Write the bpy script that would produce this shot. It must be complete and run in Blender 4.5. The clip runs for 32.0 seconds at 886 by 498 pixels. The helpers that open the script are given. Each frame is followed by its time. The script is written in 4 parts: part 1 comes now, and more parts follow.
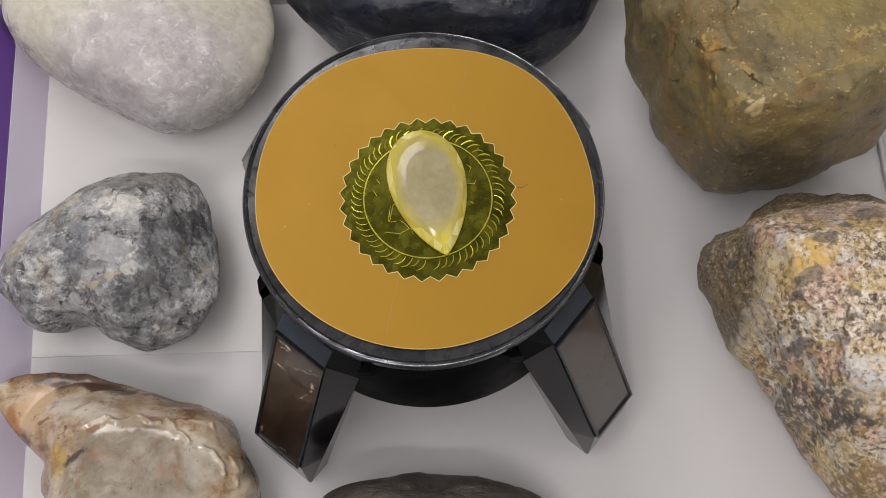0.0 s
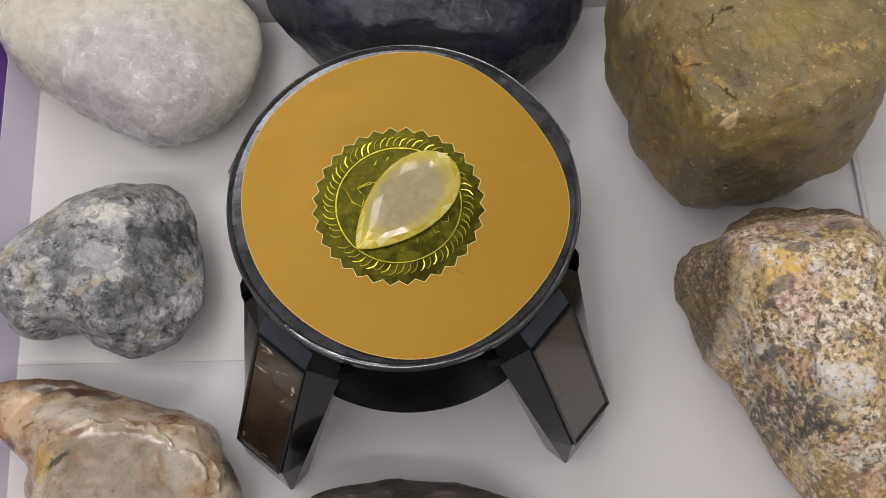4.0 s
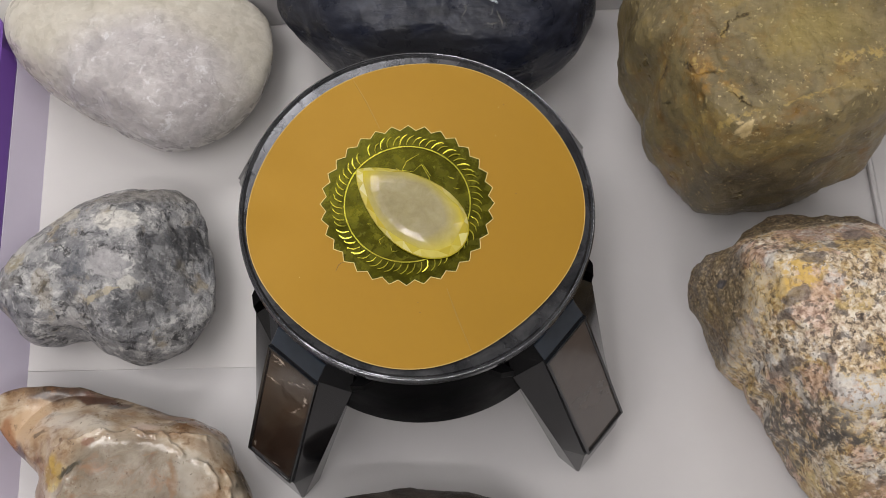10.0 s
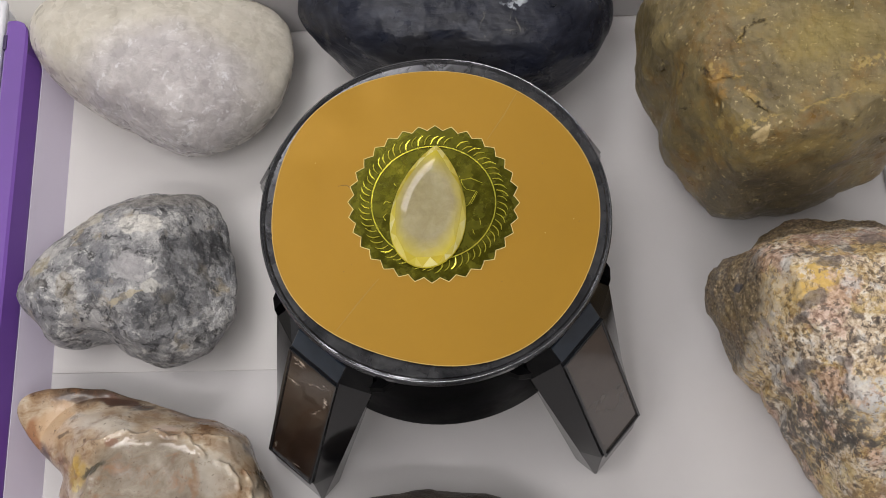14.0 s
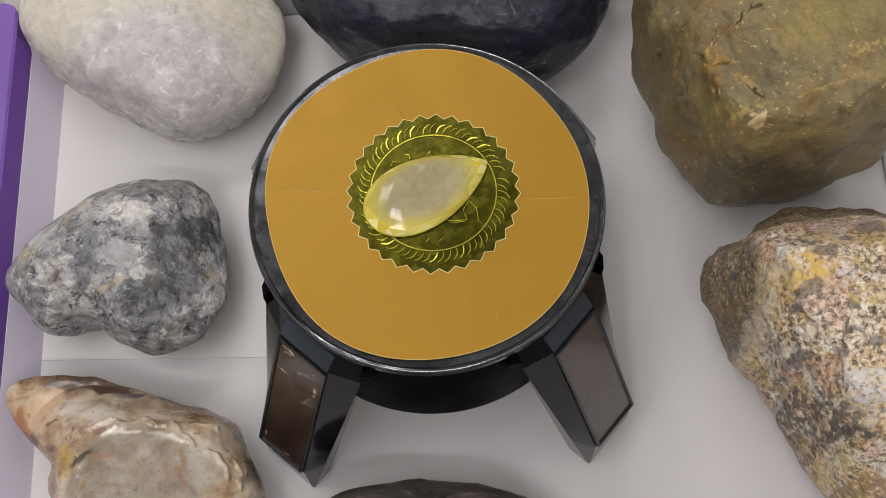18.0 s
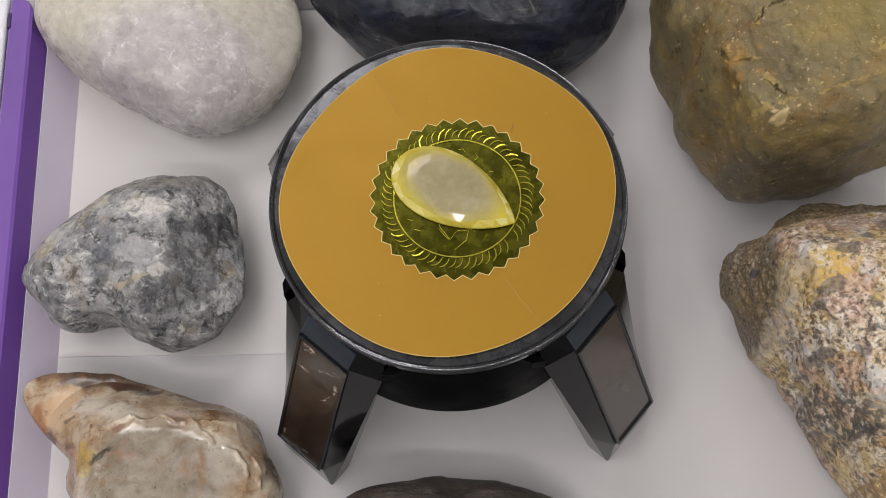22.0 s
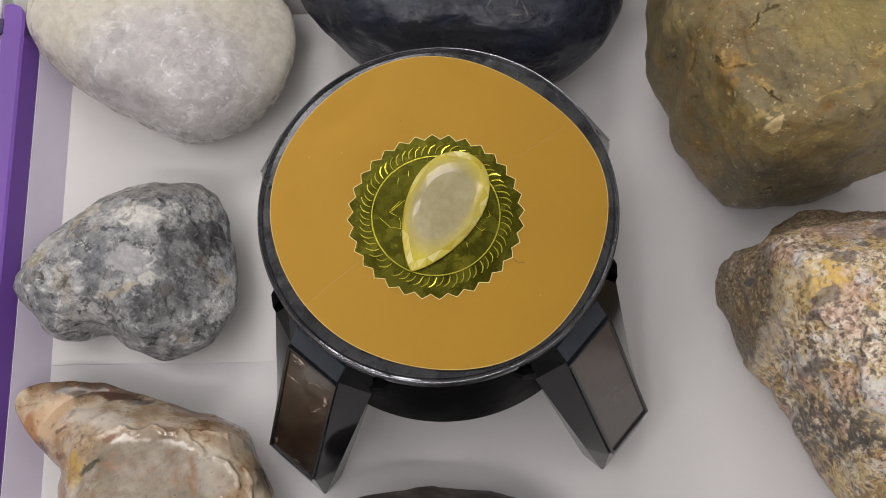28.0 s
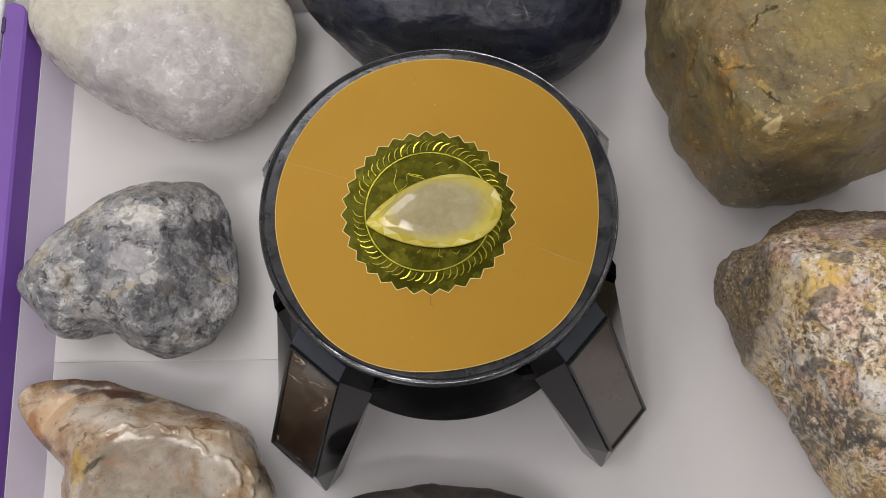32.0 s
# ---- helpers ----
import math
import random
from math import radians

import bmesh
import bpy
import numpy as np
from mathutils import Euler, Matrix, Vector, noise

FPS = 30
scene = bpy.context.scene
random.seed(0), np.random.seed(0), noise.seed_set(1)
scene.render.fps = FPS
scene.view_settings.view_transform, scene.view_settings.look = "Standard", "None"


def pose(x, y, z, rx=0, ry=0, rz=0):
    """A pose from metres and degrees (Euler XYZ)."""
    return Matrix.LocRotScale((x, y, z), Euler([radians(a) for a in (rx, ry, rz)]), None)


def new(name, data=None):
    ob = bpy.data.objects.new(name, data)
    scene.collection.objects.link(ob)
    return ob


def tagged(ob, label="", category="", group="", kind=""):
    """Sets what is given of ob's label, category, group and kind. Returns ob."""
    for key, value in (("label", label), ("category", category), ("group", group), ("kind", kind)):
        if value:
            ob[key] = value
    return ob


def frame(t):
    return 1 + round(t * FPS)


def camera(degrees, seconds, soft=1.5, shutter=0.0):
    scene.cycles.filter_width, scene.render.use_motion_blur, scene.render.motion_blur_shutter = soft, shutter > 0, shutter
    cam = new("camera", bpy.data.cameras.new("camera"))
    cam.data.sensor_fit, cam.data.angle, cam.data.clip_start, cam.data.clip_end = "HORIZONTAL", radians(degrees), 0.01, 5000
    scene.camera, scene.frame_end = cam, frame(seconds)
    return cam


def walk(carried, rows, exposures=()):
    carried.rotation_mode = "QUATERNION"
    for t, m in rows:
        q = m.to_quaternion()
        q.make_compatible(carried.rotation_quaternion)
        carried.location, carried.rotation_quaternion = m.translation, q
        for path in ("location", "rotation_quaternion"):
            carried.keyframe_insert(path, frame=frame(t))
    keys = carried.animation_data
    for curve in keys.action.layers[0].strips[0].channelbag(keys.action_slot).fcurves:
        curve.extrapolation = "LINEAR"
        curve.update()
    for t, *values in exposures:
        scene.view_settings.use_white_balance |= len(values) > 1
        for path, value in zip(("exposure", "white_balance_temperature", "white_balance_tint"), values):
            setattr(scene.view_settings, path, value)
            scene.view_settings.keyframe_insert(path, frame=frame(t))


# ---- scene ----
cam = camera(39.22, 32.0, soft=0.9)
walk(cam, [
    (0.0, pose(0.01232, -0.14781, 0.44913, 20.241, 0.945, -0.032)),
    (0.5, pose(0.01190, -0.14708, 0.44868, 20.401, 0.937, 0.014)),
    (1.0, pose(0.01000, -0.15034, 0.45009, 20.618, 0.937, 0.085)),
    (1.5, pose(0.01224, -0.15438, 0.45419, 21.011, 0.938, 0.052)),
    (2.0, pose(0.01501, -0.15680, 0.45548, 21.177, 0.966, 0.043)),
    (2.5, pose(0.01337, -0.15812, 0.45383, 21.575, 0.885, 0.099)),
    (3.0, pose(0.01332, -0.15927, 0.45595, 21.971, 0.571, 0.138)),
    (3.5, pose(0.01503, -0.16066, 0.45262, 22.062, 0.525, 0.229)),
    (5.5, pose(0.01826, -0.15771, 0.45339, 21.857, 0.545, 0.239)),
    (6.0, pose(0.01684, -0.15761, 0.45388, 21.774, 0.517, 0.251)),
    (6.5, pose(0.01474, -0.15843, 0.45530, 21.795, 0.446, 0.239)),
    (7.0, pose(0.01495, -0.15761, 0.45424, 21.703, 0.585, 0.299)),
    (7.5, pose(0.01476, -0.15767, 0.45344, 21.745, 0.600, 0.309)),
    (8.0, pose(0.01402, -0.15644, 0.45355, 21.526, 0.684, 0.366)),
    (8.5, pose(0.01458, -0.15634, 0.45302, 21.577, 0.658, 0.396)),
    (9.0, pose(0.01369, -0.15536, 0.45419, 21.571, 0.771, 0.448)),
    (9.5, pose(0.01378, -0.15391, 0.45349, 21.586, 0.799, 0.432)),
    (10.0, pose(0.01442, -0.15266, 0.45290, 21.488, 0.742, 0.396)),
    (10.5, pose(0.01520, -0.15129, 0.45303, 21.428, 0.897, 0.460)),
    (11.0, pose(0.01370, -0.15060, 0.45285, 21.378, 1.184, 0.585)),
    (11.5, pose(0.01343, -0.15100, 0.45321, 21.344, 1.174, 0.605)),
    (12.0, pose(0.01405, -0.15284, 0.45487, 21.573, 1.286, 0.589)),
    (12.5, pose(0.01549, -0.15449, 0.45554, 21.518, 1.477, 0.601)),
    (13.0, pose(0.01594, -0.15621, 0.45756, 21.603, 1.598, 0.648)),
    (13.5, pose(0.01510, -0.15589, 0.45645, 21.680, 1.649, 0.706)),
    (14.0, pose(0.01461, -0.15493, 0.45688, 21.760, 1.539, 0.752)),
    (14.5, pose(0.01527, -0.15483, 0.45674, 21.745, 1.588, 0.811)),
    (16.5, pose(0.01387, -0.15538, 0.45516, 21.648, 1.419, 1.090)),
    (17.0, pose(0.01518, -0.15183, 0.45220, 21.509, 1.596, 1.137)),
    (17.5, pose(0.01606, -0.15084, 0.45340, 21.157, 1.659, 1.048)),
    (18.0, pose(0.01786, -0.15157, 0.45280, 20.965, 1.566, 0.945)),
    (18.5, pose(0.01853, -0.15166, 0.45313, 20.963, 1.575, 0.901)),
    (19.0, pose(0.01845, -0.15098, 0.45380, 20.983, 1.564, 0.823)),
    (19.5, pose(0.01715, -0.15121, 0.45475, 20.952, 1.636, 0.846)),
    (20.0, pose(0.01656, -0.15091, 0.45350, 20.764, 1.595, 0.859)),
    (20.5, pose(0.01656, -0.14988, 0.45239, 20.730, 1.600, 0.889)),
    (21.0, pose(0.01511, -0.14753, 0.45179, 20.720, 1.454, 0.869)),
    (21.5, pose(0.01340, -0.14706, 0.45137, 20.736, 1.549, 0.912)),
    (22.0, pose(0.01187, -0.14961, 0.45192, 20.615, 1.649, 0.982)),
    (22.5, pose(0.01466, -0.15389, 0.45442, 20.804, 1.560, 1.028)),
    (23.0, pose(0.01461, -0.15602, 0.45612, 20.860, 1.598, 1.130)),
    (23.5, pose(0.01612, -0.15358, 0.45461, 20.788, 1.544, 1.141)),
    (24.0, pose(0.01623, -0.14907, 0.45303, 20.764, 1.793, 1.160)),
    (24.5, pose(0.01652, -0.14858, 0.45222, 20.595, 1.901, 1.096)),
    (25.0, pose(0.01513, -0.14598, 0.45120, 20.401, 1.922, 1.075)),
    (25.5, pose(0.01147, -0.14485, 0.45166, 20.262, 1.984, 1.105)),
    (27.5, pose(0.01772, -0.14114, 0.45003, 20.150, 2.109, 1.051)),
    (28.0, pose(0.01820, -0.14263, 0.45064, 20.194, 2.174, 1.056)),
    (28.5, pose(0.01915, -0.14438, 0.45118, 20.266, 2.254, 1.044)),
    (29.0, pose(0.01716, -0.14521, 0.45187, 20.210, 2.167, 1.006)),
    (29.5, pose(0.01772, -0.14388, 0.45108, 20.247, 2.087, 1.000)),
    (30.0, pose(0.01860, -0.14072, 0.45080, 20.297, 2.296, 1.116)),
    (30.5, pose(0.01747, -0.13885, 0.44903, 20.120, 2.341, 1.162)),
    (31.0, pose(0.01749, -0.13918, 0.44902, 20.057, 2.250, 1.178)),
    (31.5, pose(0.01767, -0.13920, 0.44958, 19.844, 2.405, 1.189)),
    (32.0, pose(0.01821, -0.14011, 0.45466, 19.676, 2.160, 1.085)),
])

TOP = 0.1006          # height of the turntable's plate over the tray
AXIS = (0.0006, -0.0005)  # where the turntable stands
SPIN = -14.2          # degrees a second


def turn_rows():
    """The turntable's slow and even turn."""
    return [(k * 0.5, pose(0, 0, 0, 0, 0, SPIN * (k * 0.5 - 13.0))) for k in range(65)]


# ---- light ----
world = bpy.data.worlds.new("world")
scene.world = world
world.use_nodes = True
bg = world.node_tree.nodes["Background"]
bg.inputs["Color"].default_value = (1.0, 0.97, 0.93, 1)
bg.inputs["Strength"].default_value = 0.05

# x, y, length, width, turn and watts of each ceiling light
PANELS = [(-0.28, -0.35, 1.2, 0.07, 90, 3.7), (-0.52, -0.35, 1.2, 0.07, 90, 4.3), (-0.78, -0.35, 1.2, 0.07, 90, 5.0),
          (-0.45, 1.05, 1.0, 0.5, 40, 8.0), (0.10, -1.05, 1.2, 0.07, 0, 10.5), (1.10, 0.30, 1.2, 0.07, 90, 1.0)]
CEILING = 1.75


def lamp(x, y, sx, sy, turn, power):
    data = bpy.data.lights.new("panel_lamp", "AREA")
    data.shape, data.size, data.size_y, data.energy, data.color = "RECTANGLE", sx, sy, power, (1.0, 0.965, 0.955)
    ob = new("panel_lamp", data)
    ob.matrix_world = pose(x, y, CEILING - 0.045, 0, 0, turn)
    return ob


for panel in PANELS:
    lamp(*panel)

# small round downlights: x, y and watts
SPOTS = [(-0.30, -0.62, 3.0), (0.55, 0.10, 0.7), (0.12, 1.55, 2.7), (0.75, -0.55, 0.8)]
for x, y, watts in SPOTS:
    data = bpy.data.lights.new("downlight_lamp", "AREA")
    data.shape, data.size, data.energy, data.color = "DISK", 0.12, watts, (1.0, 0.965, 0.955)
    new("downlight_lamp", data).matrix_world = pose(x, y, CEILING - 0.02)
scene.view_settings.exposure = 0.0


# ---- materials ----
class Nodes:
    """Short names for the nodes of one material."""

    def __init__(self, name, rough=0.5, metal=0.0, spec=0.5):
        self.m = bpy.data.materials.new(name)
        self.m.use_nodes = True
        self.t = self.m.node_tree
        self.p = self.t.nodes["Principled BSDF"]
        self.p.inputs["Roughness"].default_value = rough
        self.p.inputs["Metallic"].default_value = metal
        self.p.inputs["Specular IOR Level"].default_value = spec
        self.co = self.t.nodes.new("ShaderNodeTexCoord").outputs["Object"]

    def link(self, a, b):
        if hasattr(a, "is_output"):
            self.t.links.new(a, b)
        elif isinstance(a, (tuple, list)) and len(a) == 3 and b.type == "RGBA":
            b.default_value = (*a, 1)
        else:
            b.default_value = a
        return self

    def warp(self, amount, scale, detail=3.0):
        """Coordinates pushed about by noise."""
        n = self.t.nodes.new("ShaderNodeTexNoise")
        n.inputs["Scale"].default_value, n.inputs["Detail"].default_value = scale, detail
        self.t.links.new(self.co, n.inputs["Vector"])
        s = self.t.nodes.new("ShaderNodeVectorMath")
        s.operation = "SUBTRACT"
        self.t.links.new(n.outputs["Color"], s.inputs[0])
        s.inputs[1].default_value = (0.5, 0.5, 0.5)
        k = self.t.nodes.new("ShaderNodeVectorMath")
        k.operation = "SCALE"
        self.t.links.new(s.outputs[0], k.inputs[0])
        k.inputs["Scale"].default_value = amount
        a = self.t.nodes.new("ShaderNodeVectorMath")
        self.t.links.new(self.co, a.inputs[0])
        self.t.links.new(k.outputs[0], a.inputs[1])
        return a.outputs[0]

    def stretch(self, v, sx, sy, sz, rz=0.0):
        n = self.t.nodes.new("ShaderNodeMapping")
        self.t.links.new(v, n.inputs["Vector"])
        n.inputs["Scale"].default_value = (sx, sy, sz)
        n.inputs["Rotation"].default_value = (0, 0, radians(rz))
        return n.outputs[0]

    def shift(self, k, v=None):
        """Other coordinates, so that two patterns do not follow each other."""
        n = self.t.nodes.new("ShaderNodeVectorMath")
        self.t.links.new(v or self.co, n.inputs[0])
        n.inputs[1].default_value = (k * 1.37, k * 2.11, k * 0.73)
        return n.outputs[0]

    def spots(self, scale, low, high, k, v=None, detail=5.0, rough=0.6):
        """A mask of blots with fairly sharp edges."""
        return self.ramp(self.noise(scale, detail, rough, self.shift(k, v)), (low, 0.0), (high, 1.0))

    def noise(self, scale, detail=6.0, rough=0.6, v=None, dist=0.0):
        n = self.t.nodes.new("ShaderNodeTexNoise")
        n.inputs["Scale"].default_value, n.inputs["Detail"].default_value = scale, detail
        n.inputs["Roughness"].default_value, n.inputs["Distortion"].default_value = rough, dist
        self.t.links.new(v or self.co, n.inputs["Vector"])
        return n.outputs["Fac"]

    def cells(self, scale, v=None, what="Distance", feature="F1"):
        n = self.t.nodes.new("ShaderNodeTexVoronoi")
        n.feature = feature
        n.inputs["Scale"].default_value = scale
        self.t.links.new(v or self.co, n.inputs["Vector"])
        return n.outputs[what]

    def ramp(self, fac, *stops):
        n = self.t.nodes.new("ShaderNodeValToRGB")
        e = n.color_ramp.elements
        while len(e) < len(stops):
            e.new(0.5)
        for el, (pos, c) in zip(e, stops):
            el.position = pos
            el.color = (*c, 1) if isinstance(c, tuple) else (c, c, c, 1)
        self.t.links.new(fac, n.inputs["Fac"])
        return n.outputs["Color"]

    def mix(self, fac, a, b, kind="MIX"):
        n = self.t.nodes.new("ShaderNodeMix")
        n.data_type, n.blend_type = "RGBA", kind
        self.link(fac, n.inputs[0])
        self.link(a, n.inputs[6])
        self.link(b, n.inputs[7])
        return n.outputs[2]

    def math(self, op, a, b=0.0):
        n = self.t.nodes.new("ShaderNodeMath")
        n.operation = op
        self.link(a, n.inputs[0])
        self.link(b, n.inputs[1])
        return n.outputs[0]

    def patch(self, x, y, z, sx, sy, sz, v=None, edge=0.12, rz=0.0):
        """A mask of a blot at one place of the thing, 1 inside."""
        n = self.t.nodes.new("ShaderNodeMapping")
        n.vector_type = "TEXTURE"
        n.inputs["Location"].default_value = (x, y, z)
        n.inputs["Rotation"].default_value = (0, 0, radians(rz))
        n.inputs["Scale"].default_value = (sx, sy, sz)
        self.t.links.new(v or self.co, n.inputs["Vector"])
        d = self.t.nodes.new("ShaderNodeVectorMath")
        d.operation = "LENGTH"
        self.t.links.new(n.outputs[0], d.inputs[0])
        return self.ramp(d.outputs["Value"], (max(0.0, 0.8 - edge), 1.0), (min(1.0, 0.8 + edge), 0.0))

    def bump(self, height, strength=0.5, distance=0.001):
        n = self.t.nodes.new("ShaderNodeBump")
        n.inputs["Strength"].default_value, n.inputs["Distance"].default_value = strength, distance
        self.t.links.new(height, n.inputs["Height"])
        self.t.links.new(n.outputs[0], self.p.inputs["Normal"])
        return self

    def color(self, c):
        return self.link(c, self.p.inputs["Base Color"])

    def gloss(self, c):
        return self.link(c, self.p.inputs["Roughness"])

    def more(self, **k):
        for key, value in k.items():
            self.p.inputs[key.replace("_", " ")].default_value = value
        return self


def plain(name, c, rough=0.5, metal=0.0, grain=600.0, vary=0.12, relief=0.05, **k):
    """A plain surface with faint smudges and grain."""
    n = Nodes(name, rough, metal)
    smudge = n.noise(28.0, 4.0)
    dark = tuple(v * (1 - vary) for v in c)
    n.color(n.mix(n.ramp(smudge, (0.3, 0.0), (0.7, 1.0)), dark, c))
    n.gloss(n.ramp(n.noise(60.0, 5.0), (0.3, rough * 0.8), (0.75, min(1.0, rough * 1.25))))
    n.bump(n.noise(grain, 3.0), relief, 0.0004)
    return n.more(**k).m


BLACK = plain("black_gloss_plastic", (0.012, 0.013, 0.016), 0.16, vary=0.3, relief=0.02)
BLACK_SATIN = plain("black_gloss_leg_plastic", (0.003, 0.003, 0.004), 0.12, vary=0.4, Specular_IOR_Level=0.19)
RIM = plain("bright_rim", (0.20, 0.205, 0.22), 0.2, 0.9, vary=0.4)
# bluer and lighter than the legs, a ceiling reflection put into the colour
CAP_SHEEN = plain("black_cap_bluish_sheen", (0.028, 0.038, 0.056), 0.10, vary=0.6)


def plate_material():
    """Glossy smoked black plastic, smudged and finely scratched."""
    n = Nodes("smoked_black_plastic", 0.1, 0.7)
    w = n.warp(0.02, 60.0, 4.0)
    n.color(n.ramp(n.noise(70.0, 6.0, 0.65, w), (0.35, (0.030, 0.031, 0.036)), (0.52, (0.075, 0.077, 0.085)), (0.72, (0.150, 0.153, 0.163))))
    n.gloss(n.ramp(n.noise(160.0, 6.0, 0.7, w), (0.35, 0.06), (0.7, 0.22)))
    n.bump(n.noise(420.0, 5.0, 0.7, n.stretch(w, 1.0, 0.2, 1.0, 30)), 0.05, 0.0004)
    return n.m


MIRROR = plate_material()
TRAY = plain("white_tray_plastic", (0.50, 0.485, 0.490), 0.4, vary=0.05)
# white wall plastic; purple light bounced off the rail is put into its colour
BOUNCE_WHITE = plain("white_plastic_purple_bounce", (0.66, 0.61, 0.74), 0.4, vary=0.05)
PURPLE = plain("purple_plastic", (0.165, 0.068, 0.36), 0.38, vary=0.12)
SLOT_SHADE = plain("slot_shade_purple", (0.03, 0.014, 0.075), 0.5)
# lighter than TRAY, so the added sheet reads as the floor beyond a shadow
LIT_FLOOR = plain("lit_floor_white", (0.56, 0.543, 0.538), 0.5, vary=0.04)
WHITE_CARD = plain("white_box_plastic", (0.74, 0.75, 0.80), 0.4, vary=0.05)
WALLPAINT = plain("white_wall_paint", (0.78, 0.77, 0.75), 0.8)
CEILPAINT = plain("white_ceiling_paint", (0.80, 0.79, 0.77), 0.9)
TABLE = plain("pale_table_laminate", (0.55, 0.53, 0.50), 0.5)
STEEL = plain("panel_frame_metal", (0.5, 0.5, 0.5), 0.4, 0.8)
CARD = plain("gold_card", (0.33, 0.180, 0.016), 0.45, 0.35, grain=1500.0, vary=0.06, relief=0.02, Specular_IOR_Level=0.25)
CARD_EDGE = plain("card_edge", (0.52, 0.35, 0.11), 0.6)
CREASE = plain("worn_gold", (0.38, 0.22, 0.032), 0.48, 0.33, vary=0.3)
FIBRE = plain("dark_fibre", (0.10, 0.06, 0.03), 0.7)
# brighter copy of FOIL: the raised lines' glints are painted into the colour
FOIL_GLINT = plain("raised_foil_glint", (0.66, 0.62, 0.075), 0.2, 0.85, vary=0.3)
BLACK_MATT = plain("black_matt_plastic", (0.0018, 0.0018, 0.0022), 0.5, vary=0.3, Specular_IOR_Level=0.03)
FOIL_EDGE = plain("cut_foil_edge", (0.68, 0.55, 0.22), 0.5)
GLOW = bpy.data.materials.new("lamp_diffuser")
GLOW.use_nodes = True
GLOW.node_tree.nodes["Principled BSDF"].inputs["Emission Color"].default_value = (1.0, 0.965, 0.925, 1)
GLOW.node_tree.nodes["Principled BSDF"].inputs["Emission Strength"].default_value = 2.3


def cell_material(name, dark, pale, scuffs=()):
    n = Nodes(name, 0.12)
    c = n.ramp(n.noise(35.0, 5.0), (0.3, dark), (0.7, pale))
    ragged = n.warp(0.004, 420.0, 5.0)
    for x, y, sx, sy, a, k in scuffs:
        mask = n.math("MULTIPLY", n.patch(x, y, 0.0, sx, sy, 0.01, ragged, 0.3, a), n.ramp(n.noise(650.0, 5.0, 0.7), (0.46, 0.0), (0.58, k)))
        c = n.mix(mask, c, (0.42, 0.36, 0.31))
    n.color(c)
    n.gloss(n.ramp(n.noise(90.0, 5.0), (0.35, 0.08), (0.7, 0.3)))
    return n.more(Coat_Weight=0.35, Coat_Roughness=0.05, Specular_IOR_Level=0.35).m


# one brown cell in two tones; the darker stands in for a dimmer reflection
CELL = cell_material("brown_solar_cell", (0.056, 0.044, 0.038), (0.080, 0.064, 0.056))
CELL_DIM = cell_material("scuffed_dim_solar_cell", (0.012, 0.006, 0.004), (0.038, 0.022, 0.016), (
    (-0.0050, 0.0625, 0.0030, 0.0012, -8, 1.0), (-0.0055, 0.0605, 0.0022, 0.0008, 20, 0.8), (-0.0060, 0.0500, 0.0036, 0.0007, 4, 1.0), (0.0070, 0.0520, 0.0010, 0.0040, 8, 0.9),
    (0.0066, 0.0600, 0.0020, 0.0008, -20, 0.9), (0.0050, 0.0440, 0.0042, 0.0005, 60, 0.6), (0.0010, 0.0560, 0.0070, 0.0005, 35, 0.4), (0.0020, 0.0036, 0.0050, 0.0006, 4, 0.8), (-0.0078, 0.0060, 0.0005, 0.0030, 0, 0.6)))


def foil_material():
    """Thin foil, pressed unevenly, with fine scratches."""
    n = Nodes("lime_gold_foil", 0.24, 0.9)
    w = n.warp(0.006, 120.0, 4.0)
    n.color(n.ramp(n.noise(160.0, 6.0, 0.65, w), (0.3, (0.056, 0.053, 0.005)), (0.55, (0.084, 0.079, 0.006)), (0.75, (0.145, 0.134, 0.010))))
    n.gloss(n.ramp(n.noise(240.0, 5.0), (0.35, 0.16), (0.65, 0.36)))
    scratch = n.noise(420.0, 4.0, 0.6, n.stretch(w, 1.0, 0.12, 1.0, 25))
    n.bump(n.math("ADD", n.noise(220.0, 5.0, 0.6, w), n.math("MULTIPLY", scratch, 0.5)), 0.13, 0.0008)
    return n.m


FOIL = foil_material()


# ---- mesh helpers ----
def part(name, bm, material, parent=None, label="", smooth=False):
    """Links a bmesh as one mesh object under a thing or a part."""
    me = bpy.data.meshes.new(name)
    bmesh.ops.recalc_face_normals(bm, faces=bm.faces[:])
    for f in bm.faces:
        f.smooth = smooth
    bm.to_mesh(me)
    bm.free()
    me.materials.append(material)
    ob = new(name, me)
    if parent is not None:
        ob.parent = parent
    if label:
        ob["label"] = label
    return ob


def box(bm, x0, x1, y0, y1, z0, z1, bevel=0.0, m=None, seg=2):
    made = bmesh.ops.create_cube(bm, size=1.0, matrix=Matrix.Translation(((x0 + x1) / 2, (y0 + y1) / 2, (z0 + z1) / 2)) @ Matrix.Diagonal((x1 - x0, y1 - y0, z1 - z0, 1)))
    if bevel:
        edges = {e for v in made["verts"] for e in v.link_edges}
        made = bmesh.ops.bevel(bm, geom=list(edges), offset=bevel, segments=seg, affect="EDGES", profile=0.5)
    if m is not None:
        bmesh.ops.transform(bm, matrix=m, verts=made["verts"])
    return bm


def boxed(x0, x1, y0, y1, z0, z1, bevel=0.0, m=None, seg=2):
    return box(bmesh.new(), x0, x1, y0, y1, z0, z1, bevel, m, seg)


